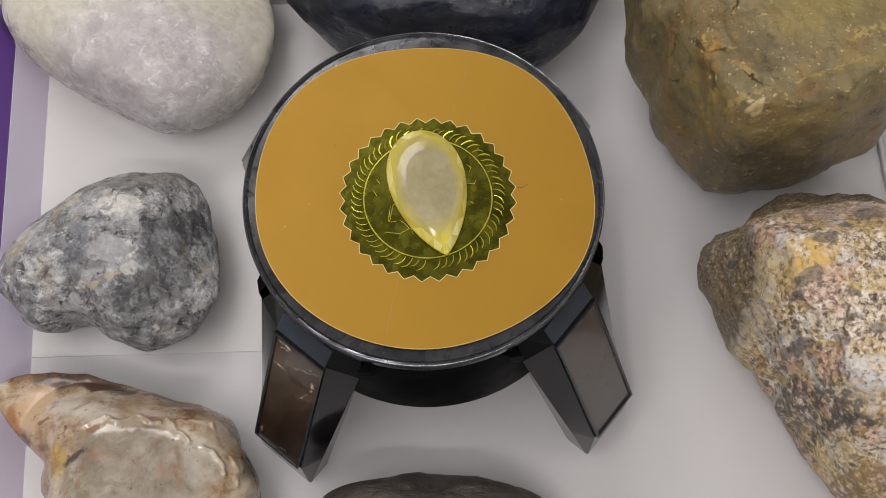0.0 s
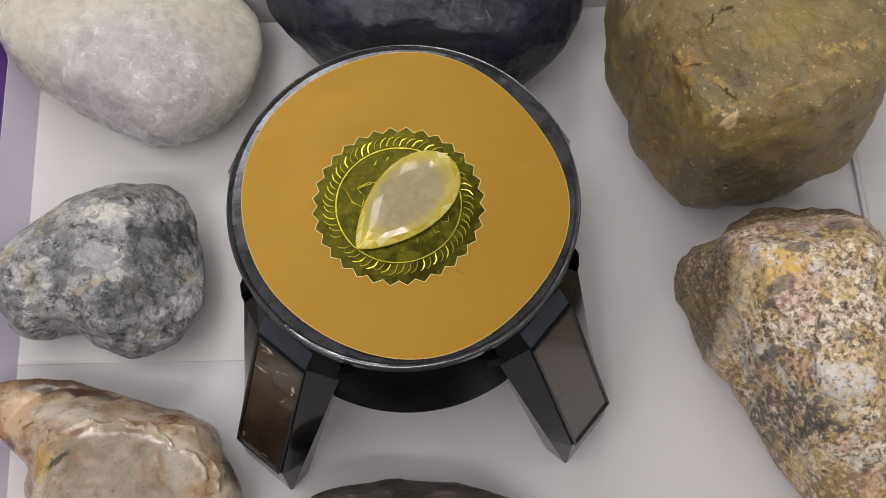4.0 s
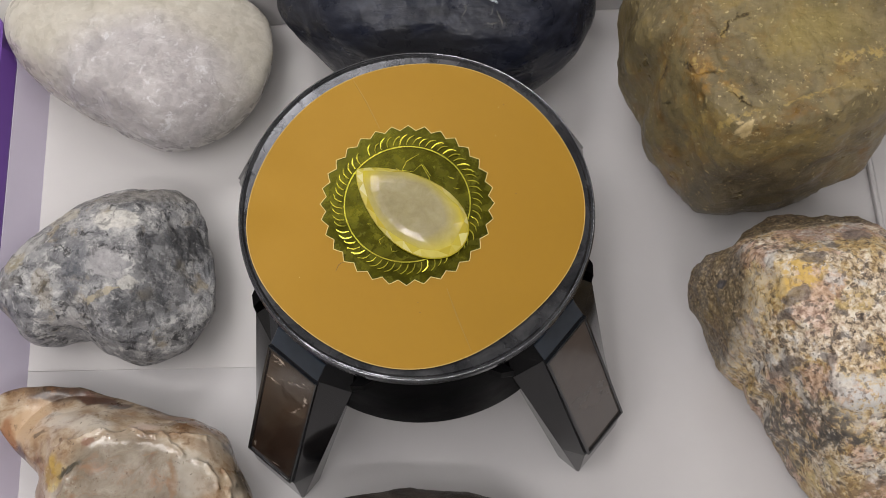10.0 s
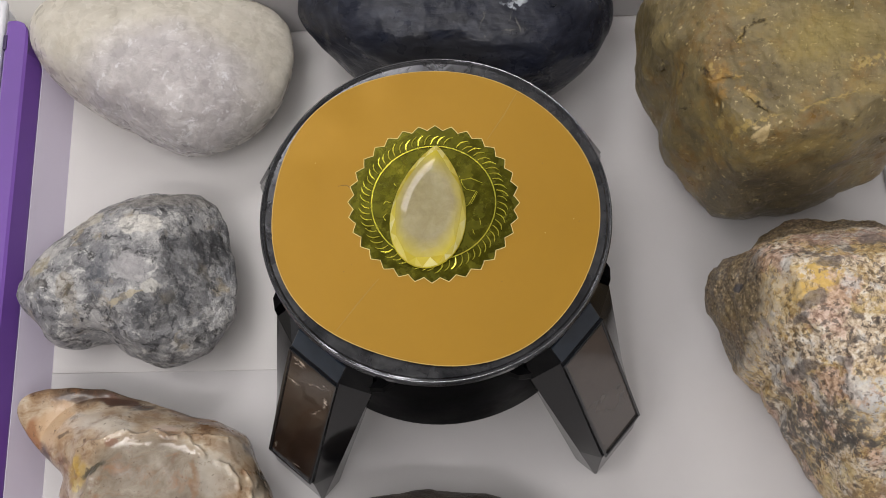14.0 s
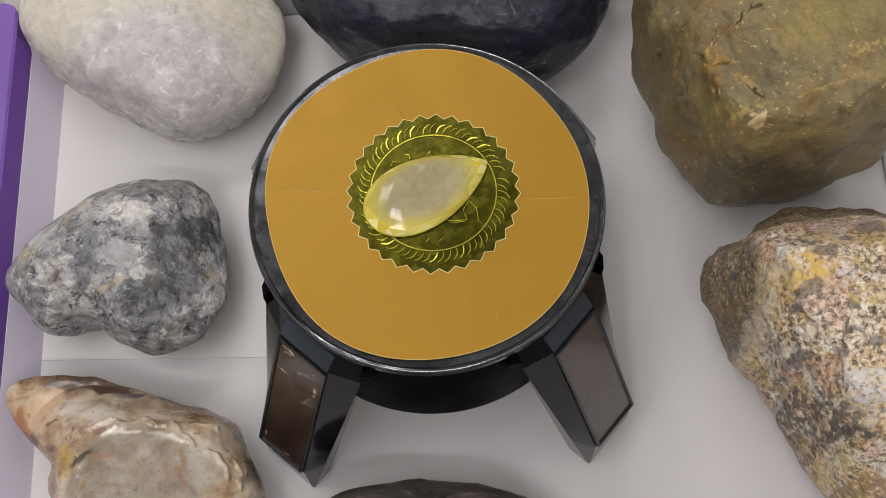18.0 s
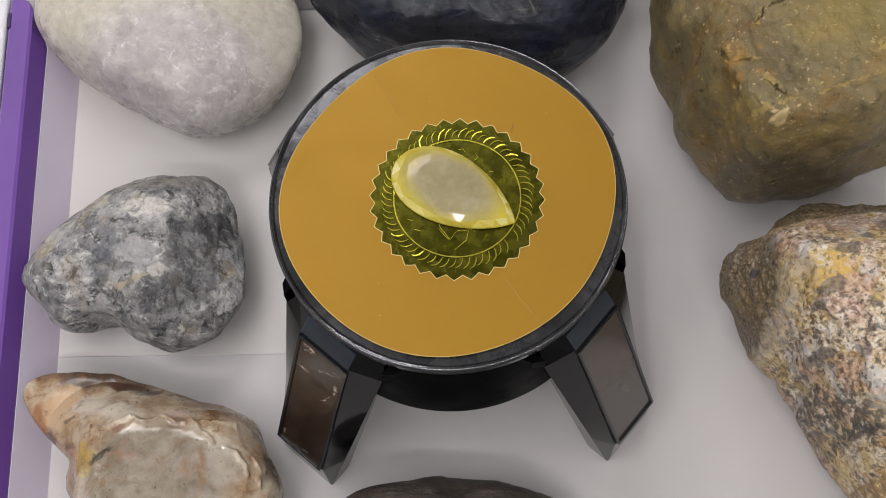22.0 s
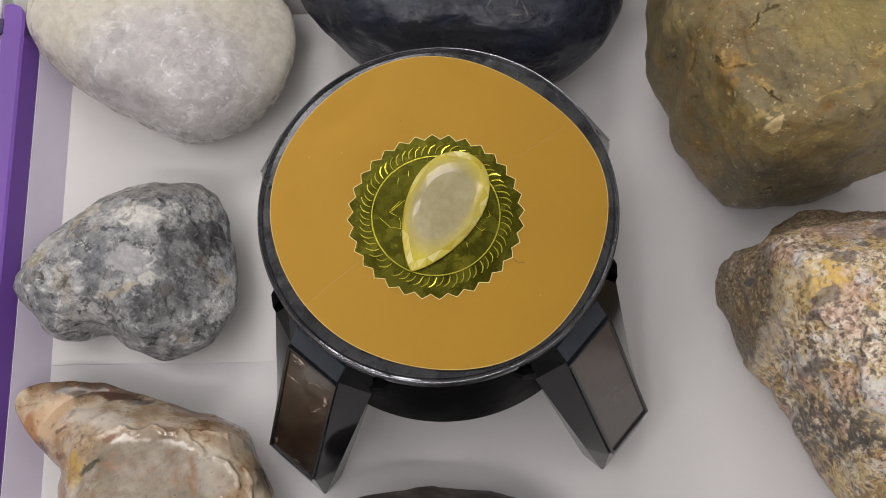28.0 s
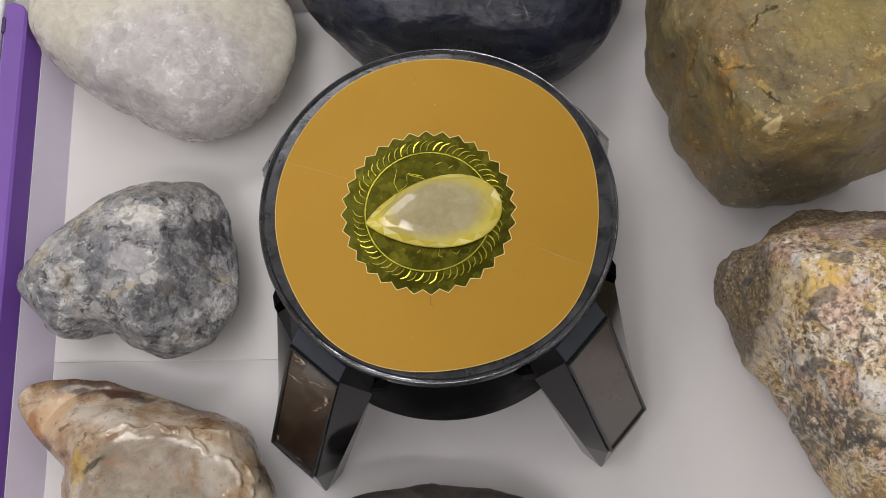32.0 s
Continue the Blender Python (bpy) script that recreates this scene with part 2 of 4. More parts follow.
def lathe(profile, steps=160, wave=None):
    """A solid turned about the z axis from (radius, height) pairs."""
    bm = bmesh.new()
    rings = []
    for r, z in profile:
        if r < 1e-6:
            rings.append([bm.verts.new((0, 0, z))])
        else:
            rings.append([bm.verts.new((r * math.cos(2 * math.pi * k / steps), r * math.sin(2 * math.pi * k / steps), z)) for k in range(steps)])
    for a, b in zip(rings, rings[1:]):
        for k in range(steps):
            j = (k + 1) % steps
            vs = [a[k % len(a)], a[j % len(a)], b[j % len(b)], b[k % len(b)]]
            vs = list(dict.fromkeys(vs))
            if len(vs) > 2:
                bm.faces.new(vs)
    return bm


def sheet(outline, z0, z1):
    """A flat piece with the given outline (function of the angle) between two heights."""
    bm = bmesh.new()
    lo = [bm.verts.new((x, y, z0)) for x, y in outline]
    hi = [bm.verts.new((x, y, z1)) for x, y in outline]
    n = len(outline)
    bm.faces.new(hi)
    bm.faces.new(lo[::-1])
    for k in range(n):
        bm.faces.new((lo[k], lo[(k + 1) % n], hi[(k + 1) % n], hi[k]))
    return bm


def band(inner, outer, z):
    """A thin flat band between two outlines."""
    bm = bmesh.new()
    a = [bm.verts.new((x, y, z)) for x, y in inner]
    b = [bm.verts.new((x, y, z)) for x, y in outer]
    n = len(a)
    for k in range(n):
        bm.faces.new((a[k], b[k], b[(k + 1) % n], a[(k + 1) % n]))
    return bm


def ridge(points, width, height, z):
    """A raised line with a rounded back along points in the plane."""
    bm = bmesh.new()
    rows_ = []
    n = len(points)
    for k, (x, y) in enumerate(points):
        ax, ay = points[max(0, k - 1)]
        bx, by = points[min(n - 1, k + 1)]
        d = math.hypot(bx - ax, by - ay) or 1.0
        nx, ny = -(by - ay) / d, (bx - ax) / d
        w = width * (0.25 + 0.75 * math.sin(math.pi * min(1.0, max(0.0, (k + 0.35) / (n - 0.3)))))
        rows_.append([bm.verts.new((x + nx * w * s, y + ny * w * s, z + height * h)) for s, h in ((-0.5, 0), (-0.25, 0.8), (0.25, 0.8), (0.5, 0))])
    for a, b in zip(rows_, rows_[1:]):
        for k in range(3):
            bm.faces.new((a[k], a[k + 1], b[k + 1], b[k]))
    return bm


# ---- the room ----
def room():
    w = 2.2
    floor = part("floor", boxed(-w, w, -w, w, -0.85, -0.78), TABLE)
    tagged(floor, "pale grey floor of the room", "floor", kind="structure")
    ceiling = part("ceiling", boxed(-w, w, -w, w, CEILING, CEILING + 0.1), CEILPAINT)
    tagged(ceiling, "white painted ceiling with glowing lights", "ceiling", kind="structure")
    for name, b in (("wall_north", (-w, w, w, w + 0.1)), ("wall_south", (-w, w, -w - 0.1, -w)), ("wall_east", (w, w + 0.1, -w, w)), ("wall_west", (-w - 0.1, -w, -w, w))):
        tagged(part(name, boxed(*b, -0.78, CEILING), WALLPAINT), "plain off-white painted wall", "wall", kind="structure")
    for x, y, sx, sy, turn, _ in PANELS:
        thing = tagged(new("ceiling_light"), "flat white glowing ceiling light with a slim frame", "ceiling light", "ceiling lights")
        thing.matrix_world = pose(x, y, CEILING, 0, 0, turn)
        bm = bmesh.new()
        t = 0.02
        box(bm, -sx / 2 - t, sx / 2 + t, sy / 2, sy / 2 + t, -0.03, 0)
        box(bm, -sx / 2 - t, sx / 2 + t, -sy / 2 - t, -sy / 2, -0.03, 0)
        box(bm, -sx / 2 - t, -sx / 2, -sy / 2, sy / 2, -0.03, 0)
        box(bm, sx / 2, sx / 2 + t, -sy / 2, sy / 2, -0.03, 0)
        part("frame", bm, STEEL, thing)
        part("diffuser", boxed(-sx / 2, sx / 2, -sy / 2, sy / 2, -0.02, -0.004), GLOW, thing)
    for x, y, _ in SPOTS:
        thing = tagged(new("downlight"), "small round recessed ceiling downlight", "downlight", "ceiling downlights")
        thing.matrix_world = pose(x, y, CEILING)
        part("trim_ring", lathe([(0.062, 0.0), (0.062, -0.006), (0.075, -0.008), (0.080, -0.004), (0.080, 0.0), (0.062, 0.0)], 48), STEEL, thing, "", True)
        part("lens", lathe([(0, -0.004), (0.062, -0.004), (0.062, -0.001), (0, -0.001)], 48), GLOW, thing)
    table = tagged(new("table"), "pale laminate table under the tray", "table")
    table.matrix_world = pose(0, 0, -0.78)
    part("tabletop", boxed(-0.7, 0.7, -0.5, 0.6, 0.74, 0.776, 0.004), TABLE, table)
    for x in (-0.64, 0.64):
        for y in (-0.44, 0.54):
            part("leg", boxed(x - 0.025, x + 0.025, y - 0.025, y + 0.025, 0, 0.74, 0.003), STEEL, table)


room()

# ---- the tray ----
YAW = 3.0


def rail_shape(y0, y1):
    """A bar with a flat top and a bevel towards the tray, rounded at its far end; there the bevel is cut back to fit
    the camera's view of the white rock over it.
    """
    bm = bmesh.new()
    prof = [(-0.1727, 0.010), (-0.1730, 0.0225), (-0.1720, 0.0238), (-0.1644, 0.0241), (-0.1632, 0.0235), (-0.1601, 0.0170), (-0.1596, 0.0158), (-0.1596, 0.012), (-0.1632, 0.010)]
    ends = [(y0, 0.0), (y1 - 0.0185, 0.0), (y1 - 0.0155, 0.0008), (y1 - 0.0070, 0.0038), (y1 - 0.0040, 0.0043), (y1 - 0.0016, 0.0056), (y1 - 0.0004, 0.0078), (y1, 0.0100)]
    rings = [[bm.verts.new((min(x, -0.1596 - cut), y, z)) for x, z in prof] for y, cut in ends]
    n = len(prof)
    for a, b in zip(rings, rings[1:]):
        for k in range(n):
            bm.faces.new((a[k], a[(k + 1) % n], b[(k + 1) % n], b[k]))
    bm.faces.new(rings[0])
    bm.faces.new(rings[-1])
    return bm


def side_box(y0, y1, length):
    """A white box that stands beside the tray."""
    b = tagged(new("white_box"), "smooth white plastic box beside the purple rail", "box", "white boxes beside the tray")
    b.matrix_world = pose(0, 0, 0, 0, 0, YAW)
    part("body", boxed(-0.1754 - length, -0.1754, y0, y1, -0.004, 0.016, 0.003, seg=3), WHITE_CARD, b, "", True)
    part("lid", boxed(-0.1750 - length, -0.1750, y0 - 0.0002, y1 + 0.0002, 0.0162, 0.0205, 0.0018, seg=3), WHITE_CARD, b, "", True)


def tray():
    t = tagged(new("display_tray"), "white plastic display tray with a purple rim", "tray")
    t.matrix_world = pose(0, 0, 0, 0, 0, YAW)
    x0, x1, y0, y1, h = -0.1505, 0.1790, -0.20, 0.130, 0.034
    part("base", boxed(x0 - 0.012, x1 + 0.0018, y0 - 0.004, y1 + 0.004, -0.004, 0.0), TRAY, t)
    bm = bmesh.new()
    wall = [[bm.verts.new((x, y, z)) for x, z in ((x0 - 0.012, 0.0), (x0, 0.0), (x0 - 0.0088, 0.0150), (x0 - 0.012, 0.0150))] for y in (y0 - 0.004, y1 + 0.004)]
    for k in range(4):
        bm.faces.new((wall[0][k], wall[0][(k + 1) % 4], wall[1][(k + 1) % 4], wall[1][k]))
    bm.faces.new(wall[0])
    bm.faces.new(wall[1])
    part("side_wall", bm, BOUNCE_WHITE, t, "white side wall tinted with purple bounce light")
    part("side_ridge", boxed(x1, x1 + 0.002, y0 - 0.004, y1 + 0.004, 0.0, 0.0032, 0.0008), TRAY, t)
    for b in ((x0, x1, y1, y1 + 0.004), (x0, x1, y0 - 0.004, y0)):
        part("end_wall", boxed(*b, 0.0, h, 0.0008), TRAY, t)
    rail = part("rim_rail", rail_shape(y0 - 0.004, 0.1268), PURPLE, t, "purple plastic rim rail")
    # a slightly raised dark block paints in the shaded hollow of a slot
    part("slot_block", boxed(-0.1732, -0.1718, 0.1136, 0.1201, 0.0220, 0.0244), SLOT_SHADE, rail, "dark block standing in for a shaded slot in the rail")
    part("side_lip", boxed(x1 + 0.002, x1 + 0.09, y0 - 0.004, y1 + 0.004, -0.0035, 0.0026, 0.0006), TRAY, t)
    return t


tray()


def shadow_edge_sheet():
    """A thin white sheet added on the tray's floor; its straight edge, before the grey rock, stands in for a shadow's
    edge.
    """
    corners = [(-0.1503, -0.0168), (0.0050, -0.0212), (0.0050, 0.1295), (-0.1503, 0.1295)]
    added_sheet = part("shadow_edge_sheet", sheet(corners, -0.0006, 0.0005), LIT_FLOOR)
    added_sheet.matrix_world = pose(0, 0, 0, 0, 0, YAW)
    tagged(added_sheet, "thin white sheet on the tray floor, added to draw a shadow edge", "sheet")


shadow_edge_sheet()
side_box(0.0740, 0.140, 0.09)
side_box(-0.10, 0.0725, 0.09)

OUTLINE_WHITE = (-0.1153, 0.0850, [38.63, 6.74, 15.84, 7.64, -4.35, 1.0, 6.36, -2.51, -1.22, 0.67, 0.73, -1.48, -0.17, 0.65, -0.79, 0.0, 0.0, 0.0, 0.1, 0.0, 0.0])
OUTLINE_DARK = (0.0048, 0.106, [31.55, 1.18, -5.61, 18.59, -1.92, -0.04, 0.47, 11.02, -1.89, 0.99, 8.39, -1.79, 0.46, -0.31, 2.47, -2.91, 0.36, -0.85, -1.34, 0.31, -0.92, 0.51, 0.11, -0.1, -0.08, 0.13, -0.04, -0.07, -0.07])
OUTLINE_OLIVE = (0.1250, 0.0810, [41.95, -0.38, -11.71, 7.07, -1.34, 0.5, 4.7, 0.08, -2.46, 0.4, 6.29, -7.86, 0.85, -0.22, -6.19, 4.11, 0.28, -0.82, 2.7, -0.0, -1.32])
OUTLINE_GRANITE = (0.1330, -0.0300, [41.07, 11.16, 7.95, -10.98, -7.49, -6.41, 1.31, -1.86, 2.44, 3.4, -0.12, 1.83, -0.79, -0.22, -1.39, -0.53, 0.42, -0.81, 1.31, 0.18, -0.78])
OUTLINE_GRAY = (-0.1183, 0.0074, [34.98, 5.8, -1.79, 4.7, 2.22, -2.56, -2.82, -1.51, 0.94, 0.03, -0.03, -0.06, -0.38, -0.17, -0.92, -0.01, 1.2, 0.1, -0.58, -0.08, 0.48])
OUTLINE_AGATE = (-0.0960, -0.0730, [37.49, -3.03, 0.27, 3.75, -6.42, 1.4, 3.18, -3.09, -1.96, 1.53, -0.01, -1.98, 0.2, 0.95, -1.15, -0.45, 0.87, 0.2, -0.98, 0.31, 0.62, -0.41, -0.56, 0.5, 0.45, -0.31, -0.14, 0.21, -0.03, -0.26, 0.0])
OUTLINE_BROWN = (0.0021, -0.0908, [26.68, 0.17, -0.06, 10.55, -0.27, 0.1, 0.1, 3.22, -0.06, -0.13, 0.46, 0.7, -0.14, 0.07, 0.56, -0.0, -0.06, 0.01, 0.09, -0.07, 0.08])


# ---- rocks ----
def outline_radius(coef, a):
    r = coef[0]
    for k in range(1, len(coef) // 2 + 1):
        r += coef[2 * k - 1] * math.cos(k * a) + coef[2 * k] * math.sin(k * a)
    return r / 1000


def soft_min(values, k):
    lo = min(values)
    return lo - k * math.log(sum(math.exp(-(v - lo) / k) for v in values))


# the raised glossy edges round the agate's worn face: line, width and height
AGATE_RIDGES = (
    (((-0.0251, 0.0019), (-0.0271, 0.0064), (-0.0263, 0.0094), (-0.0201, 0.0116), (-0.0106, 0.0142), (-0.0059, 0.0133), (-0.0001, 0.016), (0.0076, 0.0137)), 0.0008, 0.0012),
    (((-0.0236, -0.0078), (-0.0214, -0.0041), (-0.0202, -0.0011), (-0.0163, 0.0042)), 0.0008, 0.0010),
    (((0.0102, 0.0153), (0.0122, 0.013), (0.0155, 0.0096), (0.018, 0.0073)), 0.0009, 0.0012),
    (((0.0128, 0.0157), (0.0189, 0.0153), (0.0249, 0.015)), 0.0007, 0.0009),
    (((0.0225, 0.0066), (0.0257, 0.0044), (0.029, -0.0001), (0.0303, -0.0023)), 0.0009, 0.0011),
    (((0.0317, 0.0036), (0.0339, -0.0008), (0.0335, -0.006)), 0.0008, 0.0010),
)


# the broken edge between the olive stone's upper and front faces
OLIVE_RIDGES = ((((-0.0438, -0.0484), (-0.0200, -0.0452), (-0.0079, -0.0400), (0.0100, -0.0345), (0.0287, -0.0304)), 0.0017, 0.0014),)


def off_line(x, y, a, b):
    """The distance from a place to a stretch of line."""
    dx, dy = b[0] - a[0], b[1] - a[1]
    u = max(0.0, min(1.0, ((x - a[0]) * dx + (y - a[1]) * dy) / (dx * dx + dy * dy)))
    return math.hypot(x - a[0] - u * dx, y - a[1] - u * dy)


def rock(name, outline, zm, tops, p, q, lumps, material, label, seed, soft=0.004, turns=300, rings=90, sink=1.2, smooth=True, broad=3, ridges=(), chips=()):
    """A stone: an outline of few harmonics at its waist, a top bounded by sloping faces, and lumps of noise.
    tops: faces as (height at the middle, slope along x, slope along y); lumps: (size, depth)."""
    cx, cy, coef = outline
    bm = bmesh.new()
    low = 22

    def shell(rho, a, up):
        core = outline_radius(coef[:2 * broad + 1], a)
        r = (core + (outline_radius(coef, a) - core) * rho ** 8) * rho
        x, y = r * math.cos(a), r * math.sin(a)
        side = max(0.0, 1 - rho ** p) ** (1 / q)
        if up:
            z = zm + (max(zm + 0.003, soft_min([c + sx * x + sy * y for c, sx, sy in tops], soft)) - zm) * side
        else:
            z = zm - zm * min(1.0, sink * max(0.0, 1 - rho ** 2.4) ** 0.5)
        return Vector((x, y, z))

    grid = []
    for k in range(1, rings + 1):
        rho = math.sin(0.5 * math.pi * k / rings) ** 0.9
        grid.append([bm.verts.new(shell(rho, 2 * math.pi * j / turns, True)) for j in range(turns)])
    for k in range(low - 1, 0, -1):
        rho = math.sin(0.5 * math.pi * k / low)
        grid.append([bm.verts.new(shell(rho, 2 * math.pi * j / turns, False)) for j in range(turns)])
    tip, foot = bm.verts.new(shell(0, 0, True)), bm.verts.new(shell(0, 0, False))
    for j in range(turns):
        i = (j + 1) % turns
        bm.faces.new((tip, grid[0][j], grid[0][i]))
        for a, b in zip(grid, grid[1:]):
            bm.faces.new((a[j], b[j], b[i], a[i]))
        bm.faces.new((grid[-1][j], foot, grid[-1][i]))
    bm.normal_update()
    away = Vector((seed * 3.1, seed * 1.7, seed * 0.6))
    for v in bm.verts:
        d = sum(depth * noise.fractal(v.co / size + away, 1.0, 2.0, 3) for size, depth in lumps)
        for size, depth in chips:
            d += depth * (noise.voronoi(v.co / size + away)[0][0] - 0.4)
        if v.normal.z > 0.1:
            # ridges waver and swell along their way
            sway = noise.noise_vector(v.co / 0.0045 + away) * 0.0013 + noise.noise_vector(v.co / 0.0018 + away) * 0.0004
            for points, width, height in ridges:
                near = min(off_line(v.co.x + sway.x, v.co.y + sway.y, a, b) for a, b in zip(points, points[1:]))
                if near < 3 * width:
                    d += height * (0.75 + 0.6 * noise.noise(v.co / 0.003 + away)) * math.exp(-(near / width) ** 2)
        v.co = v.co + v.normal * d
        v.co.z = max(0.0, v.co.z)
    ob = part(name, bm, material, None, "", smooth)
    ob.location = (cx, cy, 0.0)
    return tagged(ob, label, "rock", "rocks in the tray")


def white_quartz():
    n = Nodes("milky_quartz", 0.32)
    w = n.warp(0.010, 70.0, 5.0)
    c = n.ramp(n.noise(70.0, 9.0, 0.68, w), (0.30, (0.37, 0.342, 0.345)), (0.48, (0.47, 0.44, 0.44)), (0.66, (0.58, 0.55, 0.545)))
    streak = n.stretch(n.warp(0.006, 120.0), 1.0, 3.2, 2.0, 35)
    c = n.mix(n.ramp(n.noise(120.0, 6.0, 0.65, streak), (0.55, 0.0), (0.66, 0.42)), c, (0.72, 0.70, 0.70))
    blots = n.warp(0.008, 160.0, 6.0)
    c = n.mix(n.math("MULTIPLY", n.spots(95.0, 0.52, 0.60, 2.0, blots, 7.0, 0.7), 0.45), c, (0.32, 0.295, 0.30))
    c = n.mix(n.math("MULTIPLY", n.spots(210.0, 0.57, 0.62, 5.0, blots, 7.0, 0.7), 0.6), c, (0.78, 0.77, 0.79))
    rind = n.math("SUBTRACT", 1.0, n.patch(0.008, -0.012, 0.045, 0.046, 0.036, 0.06, n.warp(0.02, 50.0, 4.0), 0.18))
    c = n.mix(n.math("MULTIPLY", rind, 0.75), c, n.ramp(n.noise(140.0, 6.0, 0.65, w), (0.3, (0.50, 0.465, 0.375)), (0.7, (0.66, 0.62, 0.53))))
    n.color(c)
    n.gloss(n.ramp(n.cells(330.0, w, "Color"), (0.2, 0.10), (0.7, 0.5)))
    rough = n.math("ADD", n.noise(170.0, 9.0, 0.72, streak), n.math("MULTIPLY", n.cells(260.0, w), 0.9))
    n.bump(n.math("MULTIPLY", rough, n.ramp(rind, (0.0, 1.0), (1.0, 0.35))), 0.34, 0.0016)
    return n.more(Subsurface_Weight=0.55, Subsurface_Radius=(0.009, 0.0085, 0.008), Subsurface_Scale=1.0).m


def dark_slate():
    n = Nodes("dark_blue_slate", 0.34, 0.0, 0.32)
    s = n.stretch(n.warp(0.015, 35.0, 5.0), 1.0, 2.6, 4.0, 8)
    c = n.ramp(n.noise(60.0, 9.0, 0.66, s), (0.3, (0.0035, 0.0045, 0.009)), (0.50, (0.013, 0.0155, 0.027)), (0.70, (0.040, 0.044, 0.064)))
    c = n.mix(n.ramp(n.noise(240.0, 6.0, 0.7), (0.55, 0.0), (0.75, 0.5)), c, (0.035, 0.037, 0.046))
    vein = n.ramp(n.math("ABSOLUTE", n.math("SUBTRACT", n.noise(26.0, 6.0, 0.6, n.warp(0.02, 40.0, 5.0)), 0.5)), (0.0, 1.0), (0.010, 0.0))
    c = n.mix(n.math("MULTIPLY", vein, n.ramp(n.noise(30.0), (0.58, 0.0), (0.72, 0.10))), c, (0.13, 0.118, 0.105))
    w = n.warp(0.010, 150.0, 5.0)
    for x, y, sx, sy, a, k in ((0.0105, -0.0090, 0.0005, 0.0060, -12, 0.45), (0.0112, -0.0146, 0.0007, 0.0008, 0, 0.6), (0.0010, -0.0125, 0.0130, 0.0003, -4, 0.16), (0.0205, -0.0122, 0.0034, 0.0005, 8, 0.75), (0.0238, -0.0100, 0.0005, 0.0040, 25, 0.7),
                               (0.0205, -0.0065, 0.0005, 0.0034, -20, 0.5), (0.0330, -0.0160, 0.0080, 0.0003, -14, 0.25), (-0.0500, -0.0056, 0.0014, 0.0022, 20, 0.35)):
        c = n.mix(n.math("MULTIPLY", n.patch(x, y, 0.055, sx, sy, 0.05, n.warp(0.004, 200.0, 5.0), 0.5, a), n.math("MULTIPLY", n.ramp(n.noise(260.0, 5.0, 0.7), (0.42, 0.1), (0.6, 0.8)), k)), c, (0.17, 0.165, 0.145))
    c = n.mix(n.math("MULTIPLY", n.patch(-0.0050, -0.0180, 0.05, 0.036, 0.0050, 0.06, w, 0.3), 0.5), c, (0.034, 0.033, 0.033))
    # a bluish white glint painted into the colour
    c = n.mix(n.math("MULTIPLY", n.patch(0.0225, -0.0030, 0.055, 0.0050, 0.0022, 0.05, w, 0.3), n.ramp(n.noise(320.0), (0.46, 0.0), (0.54, 0.9))), c, (0.42, 0.45, 0.50))
    n.color(c)
    n.gloss(n.ramp(n.noise(120.0, 6.0), (0.35, 0.22), (0.65, 0.44)))
    n.bump(n.noise(150.0, 9.0, 0.68, s), 0.28, 0.0012)
    return n.m


